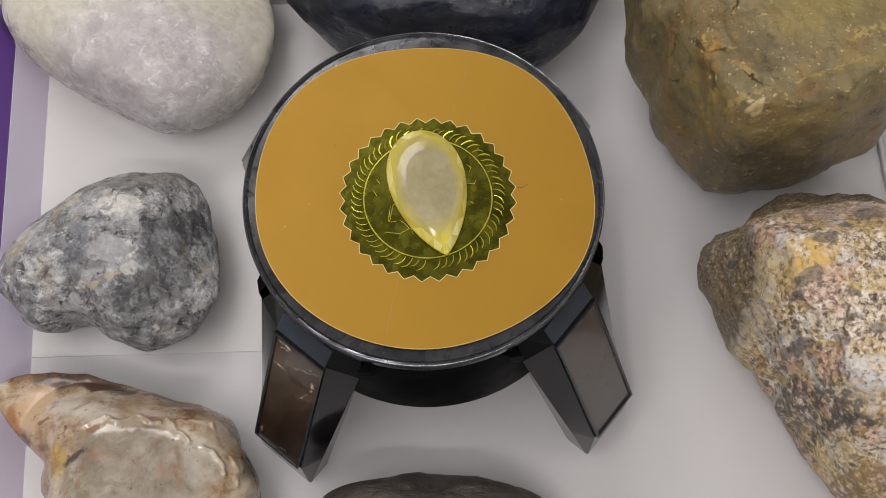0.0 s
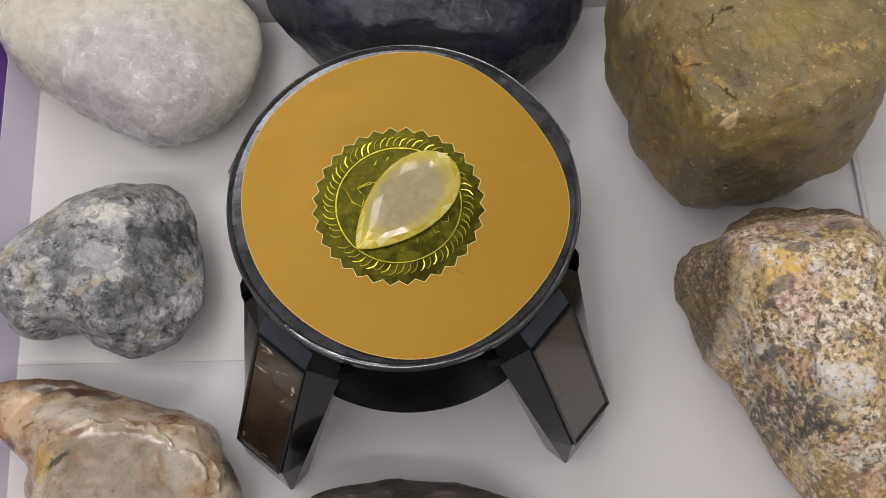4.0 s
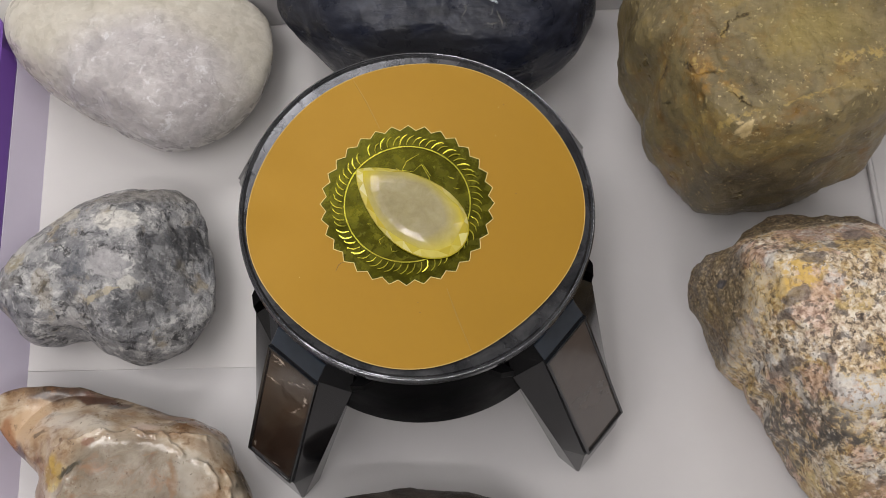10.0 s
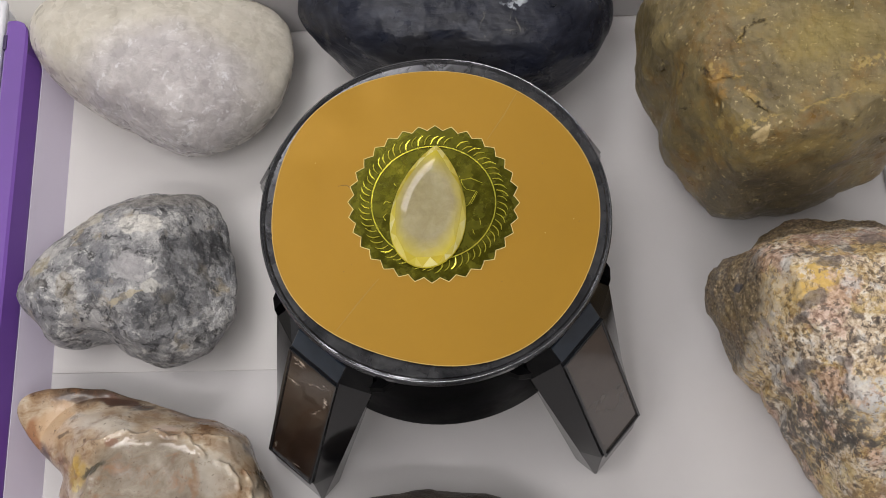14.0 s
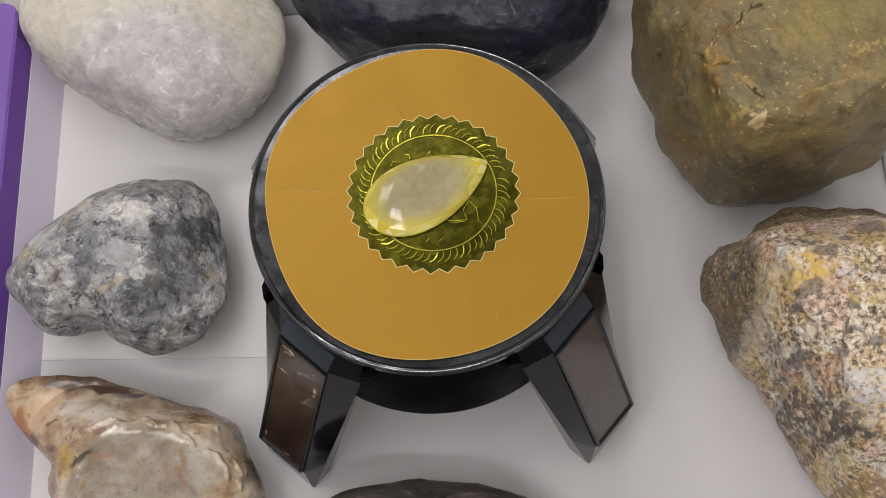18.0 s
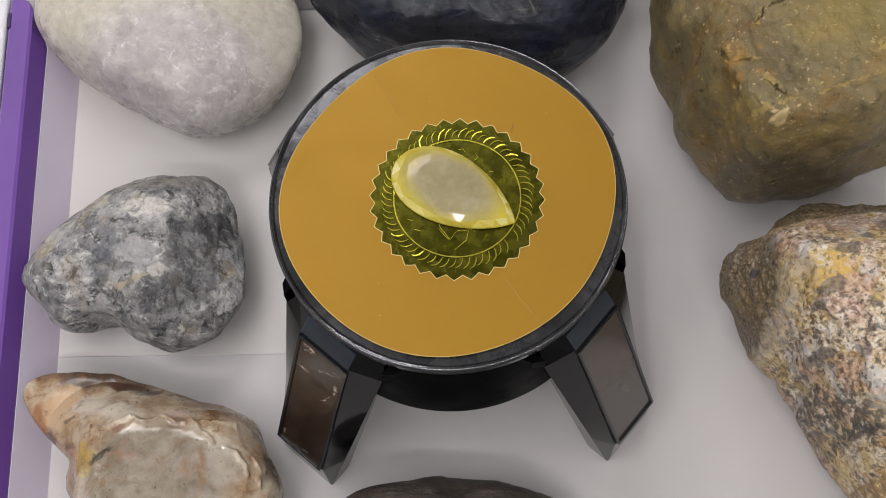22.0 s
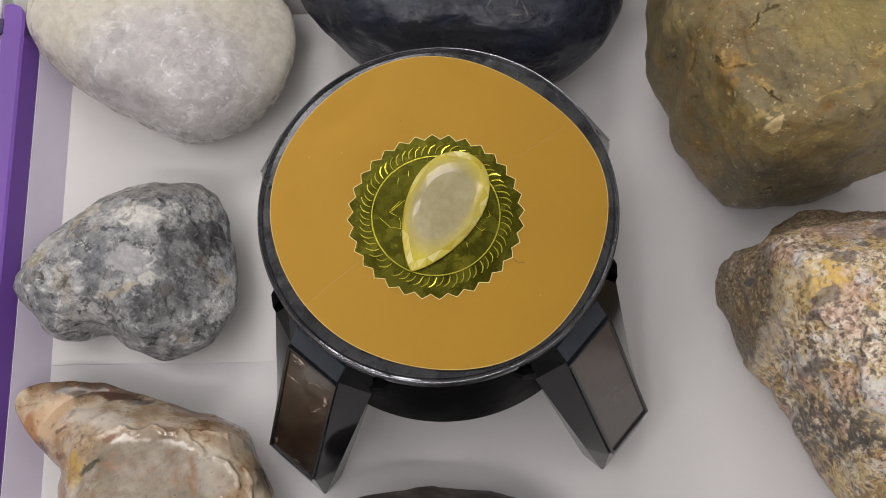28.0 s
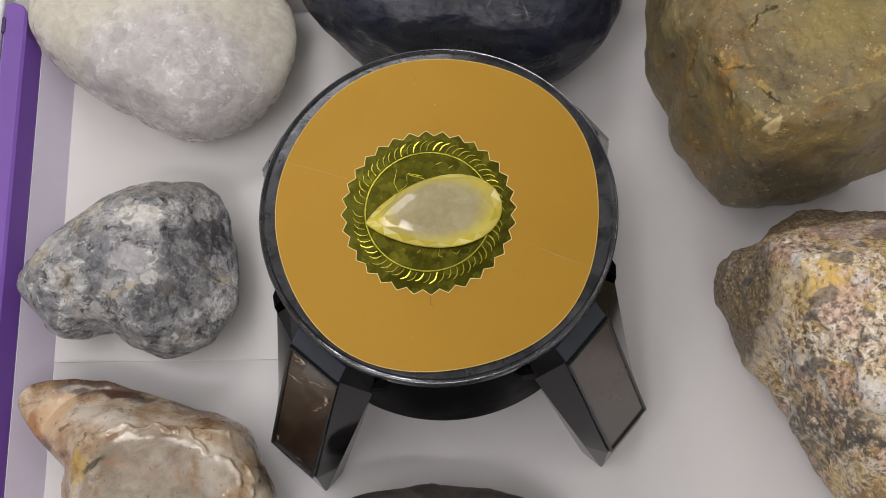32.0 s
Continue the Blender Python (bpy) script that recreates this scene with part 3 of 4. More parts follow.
def olive_stone():
    n = Nodes("olive_chert", 0.36)
    w = n.warp(0.022, 35.0, 6.0)
    c = n.ramp(n.noise(55.0, 9.0, 0.66, w), (0.30, (0.072, 0.050, 0.021)), (0.42, (0.145, 0.111, 0.050)), (0.54, (0.215, 0.168, 0.078)), (0.62, (0.25, 0.183, 0.066)), (0.74, (0.33, 0.24, 0.09)))
    rust = n.ramp(n.noise(48.0, 8.0, 0.7, n.warp(0.03, 30.0, 5.0)), (0.52, 0.0), (0.66, 0.75))
    c = n.mix(rust, c, (0.226, 0.117, 0.021))
    # the front side is painted darker and greyer to stand in for its shade
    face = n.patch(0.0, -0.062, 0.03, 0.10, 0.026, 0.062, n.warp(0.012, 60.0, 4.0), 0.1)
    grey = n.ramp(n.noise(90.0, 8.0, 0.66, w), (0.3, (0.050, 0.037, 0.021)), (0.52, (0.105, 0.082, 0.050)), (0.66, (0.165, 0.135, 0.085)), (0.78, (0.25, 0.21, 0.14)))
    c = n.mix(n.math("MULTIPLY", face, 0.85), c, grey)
    c = n.mix(n.ramp(n.noise(520.0, 3.0), (0.63, 0.0), (0.67, 0.75)), c, (0.56, 0.45, 0.23))
    c = n.mix(n.ramp(n.noise(900.0, 2.0), (0.64, 0.0), (0.70, 0.4)), c, (0.40, 0.31, 0.15))
    c = n.mix(n.ramp(n.noise(330.0, 5.0, 0.7), (0.57, 0.0), (0.68, 0.6)), c, (0.040, 0.028, 0.013))
    c = n.mix(n.patch(0.010, -0.008, 0.085, 0.026, 0.018, 0.05, w, 0.5), c, n.mix(0.55, c, (0.288, 0.219, 0.056)))
    fine = n.warp(0.0045, 420.0, 6.0)
    cracks = None
    for x, y, l, a in ((-0.0335, -0.0200, 0.0052, -62), (-0.0270, -0.0250, 0.0056, 2), (-0.0175, -0.0345, 0.0060, -43), (-0.0205, -0.0080, 0.0045, 60), (-0.0390, -0.0140, 0.0032, 75), (-0.0385, -0.0240, 0.0030, -40), (-0.0360, -0.0345, 0.0022, 30), (-0.0150, -0.0030, 0.0040, 20)):
        k = n.math("MULTIPLY", n.patch(x, y, 0.086, l, 0.00052, 0.04, fine, 0.35, a), n.ramp(n.noise(700.0, 4.0), (0.38, 0.2), (0.52, 1.0)))
        cracks = k if cracks is None else n.mix(1.0, cracks, k, "LIGHTEN")
    rims = n.warp(0.006, 300.0, 6.0)
    for x, y, sx, sy, a in ((-0.0300, -0.0215, 0.0062, 0.0026, -50), (-0.0250, -0.0236, 0.0060, 0.0016, 4), (-0.0185, -0.0330, 0.0065, 0.0015, -43), (-0.0215, -0.0090, 0.0055, 0.0013, 60), (-0.0395, -0.0130, 0.0045, 0.0016, 75), (-0.0330, -0.0380, 0.0090, 0.0036, 10), (-0.0200, -0.0410, 0.0120, 0.0016, 14), (0.0060, -0.0340, 0.0160, 0.0012, 17), (0.0250, -0.0190, 0.0150, 0.0030, 8)):
        c = n.mix(n.math("MULTIPLY", n.patch(x, y, 0.086, sx, sy, 0.05, rims, 0.3, a), n.ramp(n.noise(420.0, 5.0, 0.7), (0.46, 0.0), (0.56, 0.8))), c, (0.43, 0.31, 0.10))
    c = n.mix(n.math("MULTIPLY", cracks, 0.85), c, (0.040, 0.023, 0.009))
    halo = n.patch(-0.026, -0.026, 0.086, 0.013, 0.008, 0.05, n.warp(0.012, 120.0, 5.0), 0.3)
    c = n.mix(n.math("MULTIPLY", halo, n.ramp(n.noise(150.0, 6.0), (0.48, 0.0), (0.6, 0.8))), c, (0.355, 0.195, 0.037))
    c = n.mix(n.math("MULTIPLY", n.patch(-0.0160, -0.0440, 0.083, 0.0036, 0.0021, 0.03, n.warp(0.0055, 380.0, 6.0), 0.12, 24), 0.9), c, n.ramp(n.noise(300.0), (0.4, (0.430, 0.312, 0.135)), (0.6, (0.623, 0.488, 0.255))))
    n.color(c)
    n.gloss(n.ramp(n.noise(110.0, 6.0), (0.3, 0.25), (0.7, 0.5)))
    h = n.math("SUBTRACT", n.math("ADD", n.noise(130.0, 9.0, 0.68), n.math("MULTIPLY", n.noise(40.0, 6.0, 0.6, w), 0.8)), n.math("MULTIPLY", cracks, 0.8))
    n.bump(h, 0.75, 0.0022)
    return n.m


def granite_stone():
    n = Nodes("coarse_pink_granite", 0.5)
    w = n.warp(0.0022, 420.0, 3.0)
    grain = n.mix(0.5, n.ramp(n.noise(620.0, 6.0, 0.72), (0.36, 0.0), (0.64, 1.0)), n.cells(520.0, w, "Color"))
    c = n.ramp(grain, (0.20, (0.10, 0.078, 0.062)), (0.33, (0.30, 0.225, 0.16)), (0.45, (0.52, 0.41, 0.285)), (0.58, (0.66, 0.55, 0.41)), (0.76, (0.80, 0.74, 0.65)))
    c = n.mix(n.math("MULTIPLY", n.spots(60.0, 0.44, 0.53, 1.0, w), 0.8), c, n.ramp(grain, (0.2, (0.32, 0.19, 0.06)), (0.5, (0.55, 0.38, 0.15)), (0.75, (0.66, 0.53, 0.29))))
    c = n.mix(n.math("MULTIPLY", n.spots(70.0, 0.53, 0.59, 2.0, w), 0.7), c, n.ramp(grain, (0.2, (0.30, 0.17, 0.12)), (0.7, (0.66, 0.46, 0.37))))
    c = n.mix(n.math("MULTIPLY", n.spots(85.0, 0.56, 0.61, 3.0, w), 0.7), c, n.ramp(grain, (0.2, (0.44, 0.42, 0.40)), (0.7, (0.68, 0.66, 0.64))))
    c = n.mix(n.math("MULTIPLY", n.spots(190.0, 0.58, 0.62, 4.0, None, 6.0, 0.65), 0.75), c, n.ramp(grain, (0.3, (0.07, 0.055, 0.052)), (0.7, (0.20, 0.155, 0.145))))
    c = n.mix(n.math("MULTIPLY", n.spots(480.0, 0.57, 0.595, 5.0, None, 4.0, 0.6), 0.7), c, (0.06, 0.046, 0.038))
    big = n.warp(0.012, 95.0, 6.0)
    speck = n.ramp(n.noise(420.0, 5.0, 0.7), (0.45, 0.15), (0.52, 1.0))
    for x, y, sx, sy, a, col, k in (
            (-0.0122, 0.0155, 0.0130, 0.0062, 14, (0.66, 0.44, 0.115), 0.9), (-0.0030, 0.0265, 0.0050, 0.0032, 0, (0.62, 0.42, 0.16), 0.75),
            (0.0065, 0.0070, 0.0080, 0.0042, 10, (0.62, 0.45, 0.18), 0.7), (-0.0225, 0.0060, 0.0055, 0.0200, -8, (0.56, 0.51, 0.44), 0.6),
            (0.0070, -0.0225, 0.0100, 0.0085, 20, (0.62, 0.61, 0.60), 0.85), (0.0020, -0.0520, 0.0200, 0.0100, 12, (0.24, 0.16, 0.085), 0.9),
            (-0.0080, -0.0230, 0.0260, 0.0044, -40, (0.085, 0.075, 0.068), 0.85), (0.0040, -0.0330, 0.0140, 0.0028, -6, (0.055, 0.05, 0.046), 0.8),
            (-0.0040, -0.0420, 0.0090, 0.0045, 10, (0.66, 0.53, 0.28), 0.85), (-0.0160, -0.0330, 0.0065, 0.0090, 30, (0.58, 0.48, 0.27), 0.7),
            (0.0080, 0.0380, 0.0230, 0.0065, 4, (0.40, 0.25, 0.20), 0.65), (-0.0260, -0.0200, 0.0050, 0.0110, 30, (0.24, 0.20, 0.175), 0.6)):
        c = n.mix(n.math("MULTIPLY", n.math("MULTIPLY", n.patch(x, y, 0.06, sx, sy, 0.08, big, 0.18, a), speck), k), c, col)
    clast = n.warp(0.005, 200.0, 5.0)
    shade = n.ramp(grain, (0.2, (0.09, 0.075, 0.068)), (0.7, (0.20, 0.165, 0.15)))
    for x, y, sx, sy, a in ((-0.0115, 0.0088, 0.0052, 0.0040, 15), (-0.0055, 0.0222, 0.0065, 0.0022, 12), (-0.0082, 0.0262, 0.0026, 0.0022, 0), (-0.0215, -0.0040, 0.0026, 0.0026, 0), (-0.0132, -0.0095, 0.0036, 0.0026, -20),
                            (0.0030, 0.0285, 0.0030, 0.0020, 0), (0.0145, 0.0360, 0.0060, 0.0036, 15), (-0.0030, -0.0110, 0.0036, 0.0022, -30), (0.0080, -0.0080, 0.0040, 0.0022, 10), (-0.0150, 0.0040, 0.0026, 0.0020, 0), (0.0010, 0.0030, 0.0022, 0.0014, 0)):
        c = n.mix(n.math("MULTIPLY", n.patch(x, y, 0.07, sx, sy, 0.08, clast, 0.1, a), 0.75), c, shade)
    # brown flanks, left and back; the shade on them is darkened into their colour
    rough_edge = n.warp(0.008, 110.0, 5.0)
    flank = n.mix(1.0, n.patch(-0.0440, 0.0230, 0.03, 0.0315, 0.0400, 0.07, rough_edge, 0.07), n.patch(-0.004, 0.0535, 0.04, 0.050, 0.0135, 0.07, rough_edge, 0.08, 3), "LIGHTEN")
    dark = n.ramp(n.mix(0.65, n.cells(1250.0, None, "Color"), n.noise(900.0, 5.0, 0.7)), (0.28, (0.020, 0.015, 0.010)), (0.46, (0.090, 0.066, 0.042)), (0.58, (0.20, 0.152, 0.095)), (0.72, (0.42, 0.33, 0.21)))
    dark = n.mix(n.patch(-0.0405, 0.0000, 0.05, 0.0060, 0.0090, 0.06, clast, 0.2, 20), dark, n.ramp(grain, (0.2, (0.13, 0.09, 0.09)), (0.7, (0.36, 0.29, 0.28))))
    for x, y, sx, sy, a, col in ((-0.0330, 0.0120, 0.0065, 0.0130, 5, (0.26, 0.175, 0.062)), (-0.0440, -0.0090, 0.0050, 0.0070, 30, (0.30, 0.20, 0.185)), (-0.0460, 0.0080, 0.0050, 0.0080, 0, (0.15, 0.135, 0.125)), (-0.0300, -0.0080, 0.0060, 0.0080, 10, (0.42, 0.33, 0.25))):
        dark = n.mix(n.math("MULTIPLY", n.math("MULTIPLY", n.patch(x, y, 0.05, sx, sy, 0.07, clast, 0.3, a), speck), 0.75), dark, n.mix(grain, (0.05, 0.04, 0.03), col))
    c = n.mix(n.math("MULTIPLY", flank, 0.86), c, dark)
    c = n.mix(n.math("MULTIPLY", n.patch(-0.0286, 0.0236, 0.07, 0.0018, 0.0018, 0.08, clast, 0.1), 0.9), c, (0.075, 0.07, 0.075))
    n.color(c)
    n.bump(n.math("ADD", n.noise(360.0, 8.0, 0.75), n.math("MULTIPLY", n.cells(620.0, w), 0.5)), 0.55, 0.0010)
    return n.m


def grey_stone():
    n = Nodes("grey_white_breccia", 0.42)
    w = n.warp(0.010, 120.0, 6.0)
    c = n.ramp(n.noise(55.0, 10.0, 0.72, w), (0.32, (0.11, 0.114, 0.128)), (0.5, (0.25, 0.25, 0.262)), (0.68, (0.43, 0.42, 0.42)))
    veil = n.warp(0.016, 75.0, 6.0)
    c = n.mix(n.math("MULTIPLY", n.spots(52.0, 0.46, 0.58, 1.0, veil, 9.0, 0.7), 0.85), c, n.ramp(n.noise(170.0, 7.0, 0.74), (0.34, (0.27, 0.275, 0.295)), (0.5, (0.43, 0.425, 0.43)), (0.62, (0.74, 0.73, 0.715))))
    c = n.mix(n.math("MULTIPLY", n.spots(88.0, 0.515, 0.60, 3.0, veil, 9.0, 0.74), 0.85), c, n.ramp(n.noise(240.0, 6.0, 0.7), (0.4, (0.05, 0.052, 0.06)), (0.62, (0.17, 0.172, 0.185))))
    c = n.mix(n.math("MULTIPLY", n.spots(85.0, 0.57, 0.66, 5.0, w), 0.6), c, (0.42, 0.34, 0.21))
    c = n.mix(n.math("MULTIPLY", n.spots(200.0, 0.555, 0.62, 7.0, w, 6.0, 0.7), 0.75), c, (0.70, 0.69, 0.67))
    c = n.mix(n.math("MULTIPLY", n.spots(210.0, 0.565, 0.615, 9.0, w, 6.0, 0.7), 0.9), c, (0.024, 0.024, 0.027))
    fine = n.warp(0.006, 210.0, 6.0)
    for x, y, sx, sy, a, col, k in (
            (0.0105, 0.0105, 0.0105, 0.0052, 8, (0.806, 0.780, 0.728), 0.92), (0.0085, -0.0060, 0.0095, 0.0070, -20, (0.468, 0.455, 0.468), 0.85),
            (-0.0140, -0.0140, 0.0045, 0.0085, 20, (0.30, 0.23, 0.12), 0.35), (0.0330, 0.0075, 0.0085, 0.0085, 0, (0.034, 0.035, 0.040), 0.85),
            (-0.0215, 0.0020, 0.0080, 0.0055, 30, (0.624, 0.611, 0.585), 0.7), (0.0250, 0.0010, 0.0042, 0.0036, 0, (0.650, 0.650, 0.650), 0.8),
            (-0.0270, -0.0110, 0.006, 0.003, 0, (0.072, 0.065, 0.058), 0.7), (0.0150, 0.0250, 0.022, 0.006, 12, (0.260, 0.240, 0.215), 0.7),
            (0.0265, -0.0060, 0.0095, 0.0190, 8, (0.105, 0.108, 0.120), 0.62), (0.0180, -0.0200, 0.0120, 0.0080, 20, (0.085, 0.088, 0.097), 0.6), (-0.0020, -0.0080, 0.0050, 0.0120, -10, (0.13, 0.14, 0.165), 0.6),
            (-0.0110, 0.0140, 0.0080, 0.0050, 15, (0.60, 0.55, 0.43), 0.65), (-0.0260, -0.0040, 0.0060, 0.0040, 30, (0.46, 0.39, 0.24), 0.6), (0.0160, -0.0125, 0.0040, 0.0030, 0, (0.70, 0.68, 0.63), 0.75), (0.0080, -0.0170, 0.0085, 0.0014, 25, (0.52, 0.44, 0.29), 0.7)):
        c = n.mix(n.math("MULTIPLY", n.patch(x, y, 0.04, sx, sy, 0.06, fine, 0.08, a), k), c, n.mix(n.ramp(n.noise(300.0, 6.0, 0.7), (0.35, 0.35), (0.6, 0.0)), col, (0.16, 0.155, 0.16)))
    flaw = n.warp(0.005, 260.0, 6.0)
    c = n.mix(n.math("MULTIPLY", n.spots(150.0, 0.53, 0.59, 11.0, flaw, 7.0, 0.72), 0.16), c, (0.62, 0.61, 0.60))
    c = n.mix(n.math("MULTIPLY", n.spots(190.0, 0.53, 0.58, 13.0, flaw, 7.0, 0.72), 0.5), c, (0.028, 0.029, 0.034))
    c = n.mix(n.math("MULTIPLY", n.spots(330.0, 0.56, 0.60, 15.0, flaw, 6.0, 0.7), 0.25), c, (0.74, 0.73, 0.71))
    n.color(c)
    n.gloss(n.ramp(n.noise(140.0, 5.0), (0.35, 0.3), (0.65, 0.6)))
    n.bump(n.math("ADD", n.noise(200.0, 9.0, 0.72), n.math("MULTIPLY", n.noise(70.0, 6.0, 0.7, w), 0.9)), 0.8, 0.0020)
    return n.m


def agate_stone():
    n = Nodes("polished_agate", 0.12)
    w = n.warp(0.028, 45.0, 6.0)
    c = n.ramp(n.noise(60.0, 8.0, 0.64, n.stretch(w, 1.0, 1.35, 1.0, -15)), (0.30, (0.10, 0.052, 0.026)), (0.40, (0.29, 0.185, 0.105)), (0.50, (0.45, 0.35, 0.245)), (0.64, (0.58, 0.51, 0.415)))
    fine = n.warp(0.010, 110.0, 6.0)
    mid = n.ramp(n.noise(85.0, 8.0, 0.68, w), (0.30, (0.105, 0.072, 0.042)), (0.44, (0.19, 0.148, 0.103)), (0.57, (0.265, 0.222, 0.168)), (0.70, (0.40, 0.355, 0.285)))
    worn = n.patch(0.0000, -0.0060, 0.042, 0.0285, 0.0250, 0.06, n.warp(0.008, 70.0, 5.0), 0.12)
    c = n.mix(worn, c, mid)
    for x, y, sx, sy, a, col, k in (
            (-0.0415, 0.0220, 0.0130, 0.0095, 20, (0.52, 0.355, 0.215), 0.85), (-0.0490, 0.0190, 0.0036, 0.0090, 0, (0.27, 0.11, 0.045), 0.8),
            (-0.0430, 0.0100, 0.0070, 0.0035, -55, (0.10, 0.08, 0.085), 0.8), (-0.0320, 0.0245, 0.0042, 0.0014, 15, (0.05, 0.035, 0.035), 0.9),
            (-0.0360, 0.0178, 0.0022, 0.0007, 10, (0.12, 0.08, 0.05), 0.8), (-0.0265, 0.0118, 0.0012, 0.0009, 0, (0.10, 0.05, 0.03), 0.8),
            (-0.0240, 0.0350, 0.0230, 0.0068, -3, (0.05, 0.032, 0.022), 0.9), (-0.0225, 0.0320, 0.0040, 0.0032, 0, (0.12, 0.055, 0.045), 0.7),
            (-0.0095, 0.0288, 0.0075, 0.0026, 8, (0.05, 0.045, 0.05), 0.85), (0.0035, 0.0262, 0.0075, 0.0020, -14, (0.10, 0.05, 0.035), 0.85), (-0.0330, 0.0325, 0.0130, 0.0026, 2, (0.06, 0.032, 0.02), 0.9), (-0.0180, 0.0306, 0.0120, 0.0024, -4, (0.075, 0.036, 0.022), 0.9),
            (0.0060, 0.0280, 0.0120, 0.0034, -22, (0.03, 0.022, 0.018), 0.85), (0.0170, 0.0215, 0.0140, 0.0034, -10, (0.19, 0.10, 0.045), 0.85),
            (-0.0137, 0.0117, 0.0028, 0.0014, 10, (0.22, 0.095, 0.06), 0.7), (-0.0262, 0.0020, 0.0050, 0.0055, 0, (0.44, 0.29, 0.06), 0.7),
            (-0.0265, -0.0015, 0.0035, 0.0020, 0, (0.65, 0.52, 0.20), 0.7), (-0.0200, 0.0030, 0.0050, 0.0013, 32, (0.035, 0.028, 0.012), 0.95),
            (0.0150, -0.0010, 0.0016, 0.0080, 5, (0.20, 0.10, 0.035), 0.7), (0.0215, 0.0000, 0.0075, 0.0085, 20, (0.44, 0.41, 0.36), 0.5),
            (0.0324, 0.0150, 0.0040, 0.0045, -30, (0.17, 0.16, 0.165), 0.75), (0.0352, -0.0010, 0.0012, 0.0014, 0, (0.06, 0.045, 0.03), 0.9),
            (0.0375, 0.0050, 0.0030, 0.0140, -14, (0.15, 0.12, 0.085), 0.75), (0.0230, 0.0110, 0.0070, 0.0040, 0, (0.42, 0.31, 0.22), 0.6),
            (-0.0180, 0.0200, 0.0150, 0.0040, -12, (0.60, 0.54, 0.465), 0.8), (-0.0300, 0.0230, 0.0100, 0.0050, 10, (0.60, 0.535, 0.45), 0.7), (0.0030, 0.0185, 0.0060, 0.0028, 0, (0.54, 0.43, 0.37), 0.7)):
        c = n.mix(n.math("MULTIPLY", n.patch(x, y, 0.038, sx, sy, 0.06, fine, 0.2, a), k), c, col)
    c = n.mix(n.ramp(n.noise(230.0, 6.0, 0.7), (0.57, 0.0), (0.66, 0.55)), c, (0.15, 0.08, 0.042))
    c = n.mix(n.ramp(n.noise(520.0, 4.0, 0.65, n.shift(6.0)), (0.64, 0.0), (0.68, 0.7)), c, (0.06, 0.035, 0.02))
    c = n.mix(n.ramp(n.noise(75.0, 7.0, 0.7, n.stretch(w, 1.0, 2.4, 1.0, -20)), (0.55, 0.0), (0.68, 0.6)), c, (0.26, 0.125, 0.055))
    n.color(c)
    n.gloss(n.mix(worn, n.ramp(n.noise(80.0, 5.0), (0.4, 0.24), (0.65, 0.40)), n.ramp(n.noise(150.0, 5.0), (0.4, 0.36), (0.65, 0.55))))
    n.link(n.ramp(worn, (0.0, 0.18), (0.25, 1.0), (0.7, 0.7), (1.0, 0.05)), n.p.inputs["Coat Weight"])
    n.bump(n.math("ADD", n.noise(190.0, 6.0, 0.6), n.math("MULTIPLY", n.noise(60.0, 3.0, 0.5, w), 0.4)), 0.09, 0.002)
    return n.more(Coat_Roughness=0.03, Coat_IOR=1.7, Subsurface_Weight=0.08, Subsurface_Radius=(0.005, 0.004, 0.003), Subsurface_Scale=1.0).m


def brown_stone():
    n = Nodes("dark_brown_stone", 0.45)
    s = n.stretch(n.warp(0.01, 60.0, 5.0), 1.0, 3.0, 3.0)
    c = n.ramp(n.noise(80.0, 9.0, 0.7, s), (0.3, (0.024, 0.019, 0.016)), (0.52, (0.060, 0.048, 0.041)), (0.70, (0.14, 0.112, 0.092)))
    n.color(n.mix(n.ramp(n.noise(500.0, 3.0), (0.66, 0.0), (0.72, 0.5)), c, (0.20, 0.16, 0.12)))
    n.bump(n.noise(200.0, 8.0, 0.7, s), 0.6, 0.0014)
    return n.m


rock("white_rock", OUTLINE_WHITE, 0.022, [(0.046, 0.0, 0.1), (0.056, -0.45, 0.0), (0.058, 0.3, 0.5)], 3.6, 2.0, [(0.05, 0.0009), (0.012, 0.0003), (0.004, 0.0001)], white_quartz(), "milky white quartz rock, smooth and rounded, beside the purple rim", 11, chips=[(0.011, 0.00025)], broad=9)
rock("slate_rock", OUTLINE_DARK, 0.03, [(0.06, 0.0, 0.3), (0.064, 0.0, -0.1), (0.0990, 0.2, 2.6)], 5.0, 2.0, [(0.06, 0.002), (0.012, 0.0006), (0.004, 0.0002)], dark_slate(), "dark blue-grey smooth rock with thin pale veins", 2, soft=0.0012, broad=3)
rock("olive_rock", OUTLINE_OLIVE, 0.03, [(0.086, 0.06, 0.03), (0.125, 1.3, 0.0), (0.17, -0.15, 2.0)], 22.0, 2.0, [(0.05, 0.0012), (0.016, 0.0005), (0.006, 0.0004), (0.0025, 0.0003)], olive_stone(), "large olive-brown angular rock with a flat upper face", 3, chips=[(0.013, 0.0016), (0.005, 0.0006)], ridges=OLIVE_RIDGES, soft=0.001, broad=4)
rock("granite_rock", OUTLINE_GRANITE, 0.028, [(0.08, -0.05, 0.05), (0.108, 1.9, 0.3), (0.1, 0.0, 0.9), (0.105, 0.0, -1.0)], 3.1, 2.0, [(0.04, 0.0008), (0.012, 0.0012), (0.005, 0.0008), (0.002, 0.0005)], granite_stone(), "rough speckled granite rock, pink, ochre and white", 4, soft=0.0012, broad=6)
